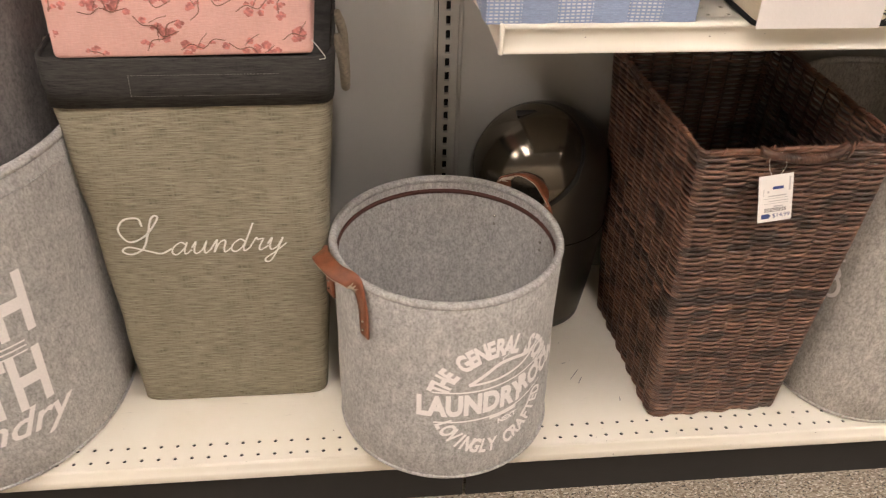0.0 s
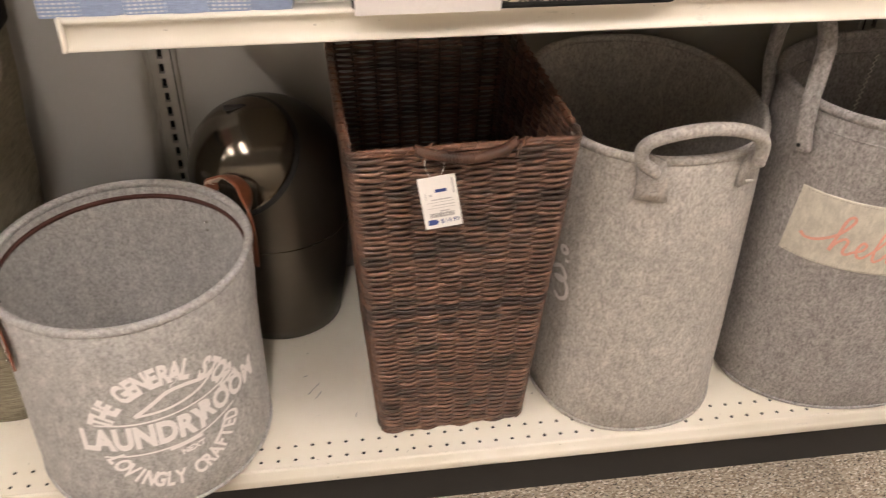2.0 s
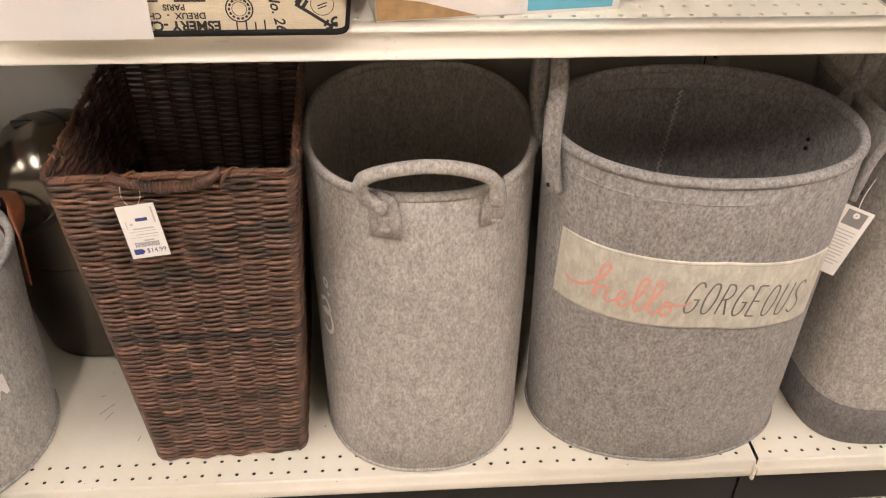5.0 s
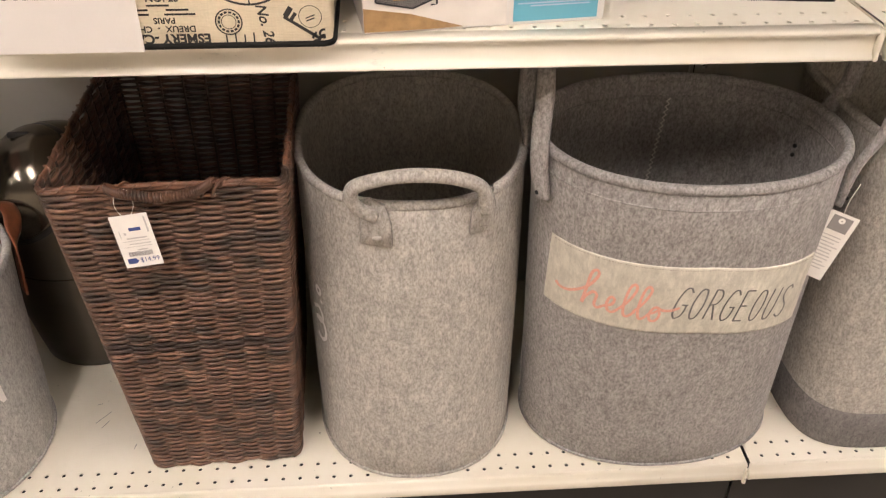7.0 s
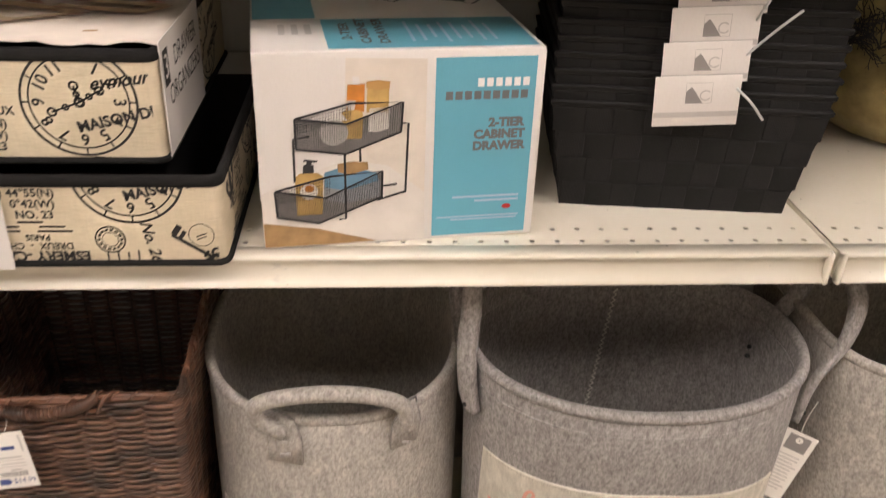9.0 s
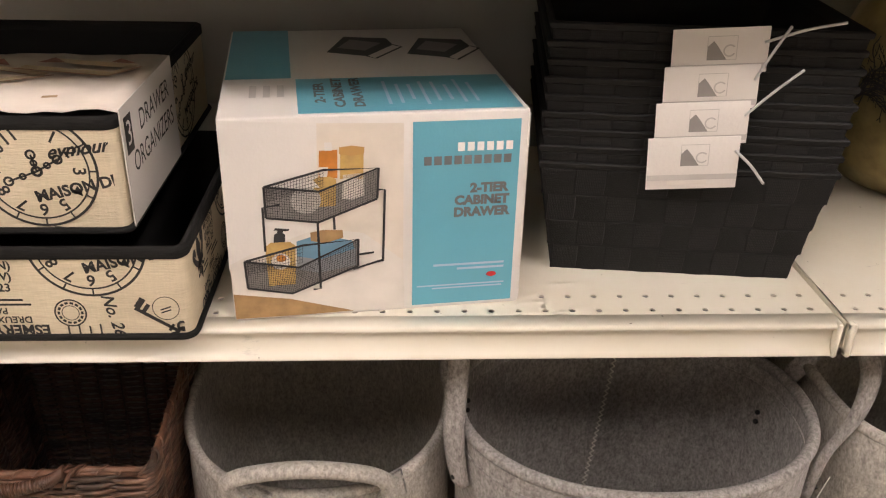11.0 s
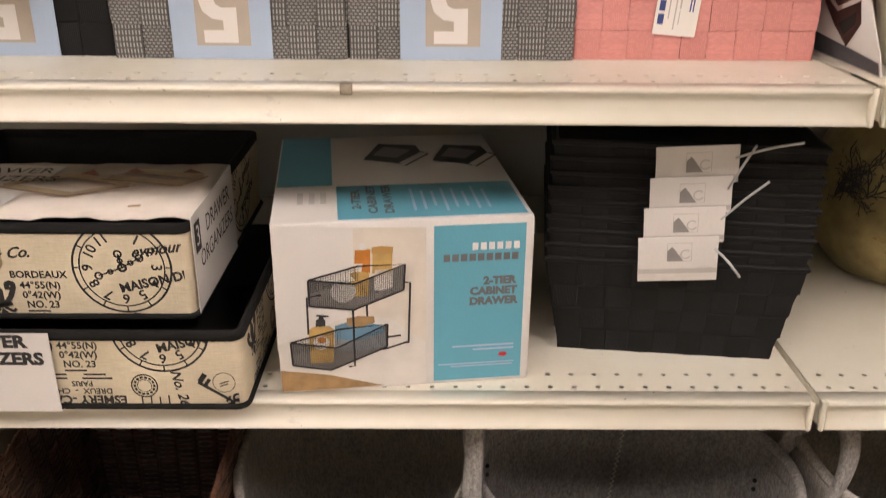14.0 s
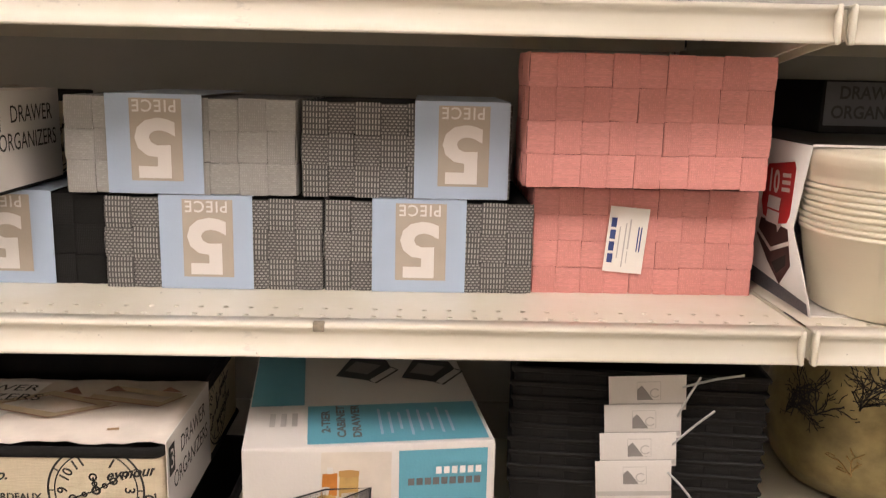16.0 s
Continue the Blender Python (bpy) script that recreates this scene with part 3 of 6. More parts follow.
def round_basket():
    t = thing("felt_laundry_basket", pose(0.1285, 1.037, DECK), "round grey felt basket with tan leather handles and white lettering", "laundry basket")
    H = 0.318
    R0, R1 = 0.1675, 0.1735
    off = lambda z: (-0.0005, 0.027 * z / H)
    rad = lambda z: R0 + (R1 - R0) * z / H
    rings = [(*off(H * k / 6), H * k / 6, rad(H * k / 6) + 0.0015 * math.sin(k * 1.3), rad(H * k / 6)) for k in range(7)]
    vessel(t, rings, "felt_light", 0.006)
    ox, oy = off(H)
    part("rim_roll", tube([p for p in oval(ox, oy, H + 0.001, R1 - 0.003, R1 - 0.003)], 0.0062, 8, True), "felt_light", t)
    part("inner_binding", tube([p for p in oval(ox, oy, H - 0.019, R1 - 0.0085, R1 - 0.0085)], 0.0042, 6, True, 0.55), "brown_bind", t, "dark brown binding")
    part("base_seam", tube([p for p in oval(0, 0.0003, 0.006, R0 + 0.0005, R0 + 0.0005)], 0.003, 6, True), "felt_light", t)
    cxy = lambda a, r, z: Vector((off(min(z, H))[0] + r * math.cos(radians(a)), off(min(z, H))[1] + r * math.sin(radians(a)), z))
    for mid, out, up in ((206.0, 0.026, 0.024), (37.0, 0.016, 0.027)):
        pts, wide = [], []
        for a, r, z in ((mid + 18, R1 + 0.004, H - 0.078), (mid + 17.5, R1 + 0.005, H - 0.03), (mid + 15, R1 + 0.4 * out, H + 0.3 * up), (mid + 8, R1 + out, H + up), (mid - 4, R1 + out, H + up), (mid - 13, R1 + 0.6 * out, H + 0.3 * up), (mid - 17, R1 + 0.006, H - 0.03), (mid - 18, R1 + 0.004, H - 0.078)):
            pts.append(cxy(a, r, z))
        path = smooth_path(pts, 6)
        rad_dir = Vector((math.cos(radians(mid)), math.sin(radians(mid)), 0))
        n = len(path)
        wide = []
        for i in range(n):
            d = (path[min(i + 1, n - 1)] - path[max(i - 1, 0)]).normalized()
            w = math.sin(math.pi * i / (n - 1)) ** 2
            wide.append(d.cross(rad_dir * (1 - w) + Vector((0, 0, 1)) * w + rad_dir * 0.35 * w))
        hd = part("handle", strap(path, wide, 0.0120, 0.003), "leather", t, "tan leather strap handle")
        part("lining", strap([p - Vector((0, 0, 0.0026)) for p in path[6:-6]], wide[6:-6], 0.0114, 0.002), "leather_edge", hd)
        for e in (18, -18):
            for dz in (0.052, 0.066):
                bm = bmesh.new()
                bmesh.ops.create_uvsphere(bm, u_segments=10, v_segments=6, radius=0.0027)
                c = cxy(mid + e, R1 + 0.0070, H - dz)
                for v in bm.verts:
                    v.co = v.co * 0.9 + c
                part("rivet", bm, "chrome", hd)
                bm = bmesh.new()
                bmesh.ops.create_uvsphere(bm, u_segments=10, v_segments=6, radius=0.0027)
                c = cxy(mid + e, R1 - 0.0072, H - dz)
                for v in bm.verts:
                    v.co = v.co * 0.9 + c
                part("inner_rivet", bm, "chrome", hd)
    # lettering on the wall
    f = on_round(lambda z: off(z)[0], lambda z: off(z)[1], rad, 0.146, -69.0)
    bm = arc_text("THE GENERAL STORE", 0.042, 0.092, 90, 8.8, bold=0.0020, wide=0.60)
    part("upper_lettering", onto(bm, f, 0.012), "print_white", t, smooth=False)
    bm = joined(moved(lettering("LAUNDRY", 0.050, bold=0.0026, wide=0.74), -0.036, -0.002), moved(lettering("ROOM", 0.046, bold=0.002, wide=0.74), 0.088, 0.012, 6))
    part("middle_lettering", onto(bm, f, 0.012), "print_white", t, smooth=False)
    bm = arc_text("LOVINGLY CRAFTED", 0.036, 0.088, -88, 9.2, True, 0.0014, 0.62)
    part("lower_lettering", onto(bm, f, 0.012), "print_white", t, smooth=False)
    for line in ([(-0.098, 0.026), (-0.03, 0.024), (0.04, 0.030), (0.10, 0.044)], [(-0.095, -0.030), (-0.03, -0.030), (0.03, -0.026), (0.09, -0.010)]):
        part("rule", onto(stroke(line, 0.0028), f, 0.01), "print_white", t, smooth=False)
    part("small_line", onto(bar(0.012, -0.031, 0.046, 0.006, 4), f, 0.01), "print_white", t, smooth=False)
    part("small_word", onto(moved(lettering("NEXT", 0.013, bold=0.0006), 0.02, -0.044, 4), f, 0.01), "print_white", t, smooth=False)
    bm = joined(stroke([(-0.045, 0.036), (-0.02, 0.052), (0.0, 0.064), (0.022, 0.066), (0.05, 0.062), (0.064, 0.066)], 0.006), stroke([(-0.045, 0.036), (0.0, 0.038), (0.04, 0.048), (0.064, 0.064)], 0.004), stroke([(0.006, 0.066), (0.006, 0.073), (0.013, 0.076), (0.015, 0.082), (0.008, 0.085), (0.002, 0.082)], 0.0016))
    part("hanger_print", onto(bm, f, 0.01), "print_white", t, smooth=False)
    return t


round_basket()


def bronze_bin():
    t = thing("swing_lid_bin", pose(0.317, 1.296, DECK) @ Matrix.Diagonal((0.970, 0.865, 1.0, 1.0)), "bronze metal waste bin with a domed swing lid", "waste bin")
    R, zc = 0.128, 0.291
    prof = [(0.002, 0.0), (0.098, 0.0), (0.103, 0.004)]
    prof += [(0.103 + (R - 0.103) * math.sin(math.pi / 2 * k / 10), 0.004 + 0.22 * k / 10) for k in range(1, 11)]
    prof += [(R * math.cos(a), zc + R * math.sin(a)) for a in [math.pi / 2 * k / 16 for k in range(0, 16)]] + [(0.001, zc + R)]
    part("body", lathe(prof, 64), "bronze_body", t)
    part("seam", tube(oval(0, 0, 0.205, 0.1277, 0.1277, 2, 64), 0.0012, 6, True), "bronze", t)
    # the round lid lies towards the aisle and a little up; black rings paint the shade of the gap round it
    axis = Vector((-0.42, -0.62, 0.66)).normalized()
    sx = axis.cross(Vector((0, 0, 1))).normalized()
    sy = sx.cross(axis)
    C = Vector((0, 0, zc))
    ring = lambda ang, r, n=64: [C + axis * (r * math.cos(ang)) + (sx * math.cos(2 * math.pi * k / n) + sy * math.sin(2 * math.pi * k / n)) * (r * math.sin(ang)) for k in range(n)]
    lid = part("swing_lid", loft([ring(radians(d), R + 0.0035 - (0.003 if d > 48 else 0)) for d in (0.5, 7, 14, 21, 28, 35, 41, 46, 47.5, 48.2)], True, False), "bronze", t, "domed bronze swing lid")
    part("gap_shade_ring", loft([ring(radians(d), R + e) for d, e in ((47.8, 0.0004), (48.5, 0.0012), (50.6, 0.0012), (51.4, 0.0002))]), "black_gap", t)
    part("gap_shade_edge", loft([ring(radians(d), R + e) for d, e in ((51.0, 0.0), (51.3, 0.0014), (51.8, 0.0014), (52.3, 0.0))]), "black_gap", t)
    bm = solid(-0.020, 0.020, -0.005, 0.005, -0.002, 0.006, 0.002)
    top = C + Vector((-0.035, -0.02, 0.122))
    for v in bm.verts:
        v.co += top
    part("lid_tab", bm, "black_gap", t)
    return t


bronze_bin()


def wicker_basket():
    t = thing("wicker_basket", pose(0.578, 0.98, DECK, 0, 0, 2.2), "tall tapered dark brown wicker basket, open on top", "wicker basket")
    H, N = 0.516, 117
    # half widths and front/back at the foot and the rim
    def sect(z):
        s = z / H
        return -0.109 - 0.031 * s, 0.109 + 0.029 * s, 0.0 - 0.040 * s, 0.31 + 0.03 * s
    def loop(z, r=0.006, step=0.0045, amp=0.0, ph=0):
        x0, x1, y0, y1 = sect(z)
        pts = []
        segs = [((x0 + r, y0), (x1 - r, y0), (0, -1), 8), ((x1, y0 + r), (x1, y1 - r), (1, 0), 10), ((x1 - r, y1), (x0 + r, y1), (0, 1), 8), ((x0, y1 - r), (x0, y0 + r), (-1, 0), 10)]
        for (ax, ay), (bx, by), (nx, ny), stakes in segs:
            n = max(4, int(math.hypot(bx - ax, by - ay) / step))
            for i in range(n + 1):
                s = i / n
                w = math.sin(math.pi * (s * stakes + ph))
                d = amp * w
                pts.append(Vector((ax + (bx - ax) * s + nx * d, ay + (by - ay) * s + ny * d, z + 0.0007 * math.sin(s * 19 + z * 70) + 0.0004 * w)))
        return pts
    rnd = random.Random(5)
    for k in range(N):
        z = 0.004 + (H - 0.010) * k / (N - 1) + rnd.uniform(-0.0005, 0.0005)
        dark = k in (57, 58, 59, 60) or rnd.random() < 0.012
        part("strand", tube(loop(z, amp=0.0036, ph=k % 2), 0.0027 * rnd.uniform(0.86, 1.10), 8, True, 0.85), "wicker_dark" if dark else "wicker", t)
    for (fx, fy, n, side) in ((0, 0, 8, "f"), (0, 1, 8, "b"), (0, 0, 10, "l"), (1, 0, 10, "r")):
        for j in range(n + 1):
            s = min(0.97, max(0.03, j / n))
            pts = []
            for q in range(9):
                z = H * q / 8
                x0, x1, y0, y1 = sect(z)
                x0 += 0.001; x1 -= 0.001; y0 += 0.001; y1 -= 0.001
                p = {"f": (x0 + (x1 - x0) * s, y0), "b": (x0 + (x1 - x0) * s, y1), "l": (x0, y0 + (y1 - y0) * s), "r": (x1, y0 + (y1 - y0) * s)}[side]
                pts.append((p[0], p[1], z))
            part("stake", tube(pts, 0.0021, 6), "wicker_dark", t)
    # wrapped border
    for k in range(2):
        part("rim_cane", tube(loop(H + 0.001 + k * 0.004, amp=0.0008, ph=k), 0.0034, 6, True), "wicker_rim", t)
    base = loop(H + 0.004, step=0.004)
    bm = bmesh.new()
    rows = []
    for i, p in enumerate(base):
        a = i * 1.25
        d = (base[(i + 1) % len(base)] - base[i - 1]).normalized()
        s = d.cross(Vector((0, 0, 1)))
        rows.append(p + s * (0.0046 * math.cos(a)) + Vector((0, 0, 0.0046 * math.sin(a))))
    part("rim_wrap", tube(rows, 0.0015, 5, True), "wicker_rim", t)
    # wrapped grip on the front of the rim
    x0, x1, y0, y1 = sect(H)
    core = smooth_path([(-0.062, y0 - 0.004, H + 0.006), (-0.045, y0 - 0.010, H + 0.002), (0.0, y0 - 0.013, H - 0.005), (0.04, y0 - 0.010, H + 0.001), (0.056, y0 - 0.004, H + 0.008)], 12)
    grip = part("grip", tube(core, 0.0048, 8), "wicker_rim", t, "wrapped cane hand grip")
    coil = []
    for i in range(len(core) * 6):
        s = i / (len(core) * 6 - 1) * (len(core) - 1)
        q = min(int(s), len(core) - 2)
        p = core[q].lerp(core[q + 1], s - q)
        coil.append(p + Vector((0, 0.0056 * math.cos(i * 1.05), 0.0056 * math.sin(i * 1.05))))
    part("coil", tube(coil, 0.0022, 5), "wicker_rim", grip)
    for sx in (-0.05, 0.05, 0.062):
        part("knot", tube(smooth_path([(sx - 0.006, y0 - 0.012, H - 0.008), (sx, y0 - 0.010, H + 0.006), (sx + 0.008, y0 + 0.002, H + 0.009), (sx + 0.012, y0 + 0.008, H + 0.003)], 5), 0.0020, 5), "wicker_rim", grip)
    bm = solid(-0.105, 0.105, 0.006, 0.304, 0.0, 0.005, 0.001)
    part("bottom", bm, "wicker_dark", t)
    return t


wicker_basket()


def price_tag(m, label):
    """A white swing ticket with printing, on a thin loop."""
    t = thing("price_tag", m, label, "price tag")
    part("ticket", solid(-0.0225, 0.0225, -0.0005, 0.0003, -0.068, 0, 0), "paper", t)
    f = front(-0.0009)
    bm = joined(bar(0.0, -0.019, 0.017, 0.005), bar(-0.012, -0.006, 0.003, 0.004))
    rnd = random.Random(3)
    part("blue_mark", onto(bar(0.003, -0.0185, 0.014, 0.0042), f), "ink_blue", t)
    bm = joined(*[bar(-0.014 + 0.0006 + i * 0.0013, -0.0505, 0.0007 if i % 3 else 0.0010, 0.006) for i in range(22)])
    part("bar_code", onto(bm, f), "ink_grey", t, smooth=False)
    bm = joined(bar(0.0, -0.0335, 0.032, 0.0007), bar(0.0, -0.041, 0.034, 0.0006), bar(0.002, -0.030, 0.024, 0.0018), bar(0.004, -0.0375, 0.026, 0.0010), bar(-0.010, -0.0235, 0.003, 0.003), bar(-0.016, -0.024, 0.001, 0.010), bar(0.018, -0.014, 0.0022, 0.02), bar(0.004, -0.0455, 0.012, 0.0018))
    part("small_print", onto(bm, f), "ink_pale", t, smooth=False)
    part("price_flag", onto(flat_poly([(-0.018, -0.063), (-0.008, -0.063), (-0.005, -0.0595), (-0.008, -0.056), (-0.018, -0.056)]), f), "ink_blue", t)
    part("price", onto(moved(lettering("$14.99", 0.0085), 0.0085, -0.0595), f), "ink_blue", t, smooth=False)
    part("string", tube(smooth_path([(-0.004, 0.0, -0.005), (-0.010, -0.001, 0.012), (-0.006, 0.004, 0.028), (0.008, 0.004, 0.028), (0.012, -0.001, 0.012), (0.002, 0.0, -0.004)], 6), 0.0004, 5), "thread", t)
    return t


price_tag(pose(0.539, 0.920, 0.643, -6, 0, -3) @ pose(0, 0, 0, 0, -9, 0), "white price ticket hanging from the wicker basket")


def felt_strap_handle(t, pts, half, mat, label="", wide=None, thick=0.010):
    path = smooth_path(pts, 8)
    return part("handle", strap(path, wide or [Vector((0, -1, 0.3))] * len(path), half, thick), mat, t, label)


def oval_hamper():
    t = thing("oval_felt_hamper", pose(0.8708, 1.1107, DECK), "tall oval light grey felt hamper with an arched felt handle", "laundry hamper")
    H, n = 0.470, 2.35
    rings = []
    for k in range(9):
        s = k / 8
        rings.append((0.0002, 0.0425 * s, H * s, 0.1515 + 0.0075 * s + 0.002 * math.sin(3 * s), 0.1793 + 0.0196 * s))
    vessel(t, rings, "felt_pale", 0.0065, n, 120)
    part("rim_roll", tube(oval(0.0002, 0.0425, H + 0.001, 0.1558, 0.1957, n, 120), 0.0066, 8, True), "felt_pale", t)
    part("base_seam", tube(oval(0, 0, 0.005, 0.152, 0.1798, n, 120), 0.0028, 6, True), "felt_pale", t)
    # front handle: padded arch with sewn tabs
    yf = 0.0425 - 0.199
    L, Rr = Vector((-0.053, yf - 0.001, H - 0.06)), Vector((0.082, yf + 0.006, H - 0.052))
    arch = smooth_path([(-0.050, yf - 0.006, H - 0.008), (-0.074, yf - 0.012, H + 0.014), (-0.074, yf - 0.020, H + 0.042), (-0.040, yf - 0.026, H + 0.057), (0.004, yf - 0.028, H + 0.062), (0.050, yf - 0.022, H + 0.052), (0.080, yf - 0.010, H + 0.030), (0.086, yf - 0.001, H - 0.006)], 8)
    h = part("handle", tube(arch, 0.0088, 10), "felt_pale", t, "arched padded felt handle")
    for cx, turn in ((-0.050, -14), (0.086, 8)):
        yc = yf + 0.002 + (0.006 if cx > 0 else 0)
        bm = flat_poly([(-0.020, 0.026), (-0.006, 0.034), (0.012, 0.026), (0.019, 0.0), (0.020, -0.030), (-0.019, -0.030), (-0.017, -0.010)] if cx < 0 else [(0.010, 0.034), (-0.004, 0.030), (-0.016, 0.008), (-0.018, -0.022), (0.012, -0.022), (0.016, 0.0)])
        g = bmesh.ops.extrude_face_region(bm, geom=bm.faces[:])
        for v in g["geom"]:
            if isinstance(v, bmesh.types.BMVert):
                v.co.z = 1.0
        bz = H - 0.022

        def lay(v, cx=cx, yc=yc, bz=bz):
            x, z = cx + v.co.x, bz + v.co.y
            a = 0.1515 + 0.0075 * z / H
            bb = 0.1793 + 0.0196 * z / H
            y = 0.0425 * z / H - bb * (1 - min(0.99, abs(x) / a) ** n) ** (1 / n)
            return Vector((x, y - (0.0085 if v.co.z > 0.5 else 0.0005), z))
        for v in bm.verts:
            v.co = lay(v)
        # no sewn seam: a darker cord draws the shading along the tab's edge
        seam = [Vector(v.co) for v in bm.verts][:7 if cx < 0 else 6]
        tab = part("tab", bm, "felt_pale", h)
        part("tab_edge_shade", tube([p + Vector((0, -0.0012, 0)) for p in seam], 0.0015, 5, True), "felt_grey", tab)
        for dz in (-0.002, -0.018):
            bm = solid(-0.006, 0.006, -0.0012, 0.0012, -0.003, 0.003, 0.0011)
            y = 0.0425 * (bz + dz) / H - (0.1793 + 0.0196 * (bz + dz) / H) * (1 - (abs(cx) / 0.157) ** n) ** (1 / n)
            for v in bm.verts:
                v.co += Vector((cx + 0.001, y - 0.0098, bz + dz))
            part("rivet", bm, "felt_pale", tab)
    for dz in (-0.03, -0.046):
        bm = bmesh.new()
        bmesh.ops.create_uvsphere(bm, u_segments=8, v_segments=6, radius=0.003)
        for v in bm.verts:
            v.co += Vector((0.02, 0.0425 + 0.1915, H + dz))
        part("inner_rivet", bm, "black_gap", t)
    def side(u, v):
        s = v / H
        w = radians(214.0) + u / 0.16
        c, q = math.cos(w), math.sin(w)
        a, b2 = 0.1515 + 0.0075 * s + 0.002 * math.sin(3 * s) + 0.0012, 0.1793 + 0.0196 * s + 0.0012
        return Vector((a * math.copysign(abs(c) ** (2 / n), c), 0.0425 * s + b2 * math.copysign(abs(q) ** (2 / n), q), v))
    part("script_curl", onto(stroke([(-0.016, 0.262), (0.0, 0.270), (0.010, 0.258), (0.002, 0.246), (-0.010, 0.248), (0.004, 0.252), (0.014, 0.240), (0.012, 0.222), (0.0, 0.214), (-0.010, 0.220)], 0.006, 6), side, 0.01), "print_white", t, smooth=False)
    part("script_dot", onto(joined(annulus(0.004, 0.300, 0.003, 0.0085, 18), bar(0.010, 0.284, 0.006, 0.005)), side, 0.01), "print_white", t, smooth=False)
    return t


oval_hamper()


def oval_y(z, x, cx, cy0, cy1, a0, a1, b0, b1, H, n):
    s = z / H
    a, b = a0 + (a1 - a0) * s, b0 + (b1 - b0) * s
    return cy0 + (cy1 - cy0) * s - b * max(1e-3, 1 - min(0.999, abs(x - cx) / a) ** n) ** (1 / n)


def script_hello():
    """Joined handwriting, drawn as pen strokes."""
    h = [(-0.030, 0.012), (-0.024, 0.008), (-0.012, 0.012), (0.004, 0.026), (0.013, 0.044), (0.010, 0.050), (0.005, 0.044), (0.003, 0.022), (0.001, 0.002), (0.004, 0.012), (0.011, 0.021), (0.016, 0.018), (0.015, 0.006), (0.019, 0.002), (0.026, 0.007)]
    e = [(0.026, 0.007), (0.035, 0.012), (0.037, 0.019), (0.032, 0.021), (0.029, 0.012), (0.032, 0.003), (0.038, 0.002), (0.044, 0.008)]
    l = [(0.0, 0.0), (0.010, 0.018), (0.016, 0.038), (0.012, 0.044), (0.007, 0.036), (0.005, 0.014), (0.008, 0.001), (0.014, 0.002), (0.020, 0.009)]
    o = [(0.0, 0.0), (0.006, 0.011), (0.012, 0.016), (0.006, 0.018), (0.001, 0.009), (0.004, 0.000), (0.011, 0.001), (0.014, 0.009), (0.011, 0.016), (0.018, 0.015), (0.028, 0.016), (0.037, 0.020)]
    out = [stroke(h, 0.0036, 6), stroke(e, 0.0036, 6)]
    out.append(stroke([(x + 0.044, y + 0.008 * max(0, 1 - i / 2)) for i, (x, y) in enumerate(l)], 0.0036, 6))
    out.append(stroke([(x + 0.062, y + 0.008 * max(0, 1 - i / 2)) for i, (x, y) in enumerate(l)], 0.0036, 6))
    out.append(stroke([(x + 0.081, y + 0.009 * max(0, 1 - i)) for i, (x, y) in enumerate(o)], 0.0036, 6))
    return joined(*out)


def thin_letters(word, w, h, gap, pen):
    """Tall single-stroke capitals."""
    L = {
        "G": [[(1, 0.86), (0.7, 1), (0.3, 0.95), (0.05, 0.6), (0.08, 0.2), (0.4, 0.0), (0.8, 0.08), (0.95, 0.25), (0.95, 0.45)], [(0.55, 0.45), (1.08, 0.45)]],
        "O": [[(0.5, 1), (0.2, 0.9), (0.03, 0.5), (0.2, 0.1), (0.5, 0), (0.8, 0.1), (0.97, 0.5), (0.8, 0.9), (0.5, 1)]],
        "R": [[(0.1, 0), (0.1, 1)], [(0.1, 1), (0.6, 0.97), (0.85, 0.78), (0.65, 0.55), (0.1, 0.48)], [(0.4, 0.5), (0.95, 0.0)]],
        "E": [[(0.9, 1), (0.12, 1)], [(0.12, 1), (0.12, 0)], [(0.12, 0), (0.92, 0)], [(0.12, 0.5), (0.75, 0.5)]],
        "U": [[(0.08, 1), (0.08, 0.35), (0.25, 0.05), (0.5, 0), (0.75, 0.05), (0.92, 0.35), (0.92, 1)]],
        "S": [[(0.9, 0.88), (0.6, 1), (0.2, 0.92), (0.12, 0.72), (0.45, 0.52), (0.85, 0.35), (0.85, 0.1), (0.5, 0), (0.08, 0.1)]],
    }
    out, x = [], 0.0
    for ch in word:
        for s in L[ch]:
            p = [(x + a * w, b * h) for a, b in s]
            out.append(stroke(p, pen, 5) if len(p) > 2 else ribbon(p, pen))
        x += w + gap
    return joined(*out)


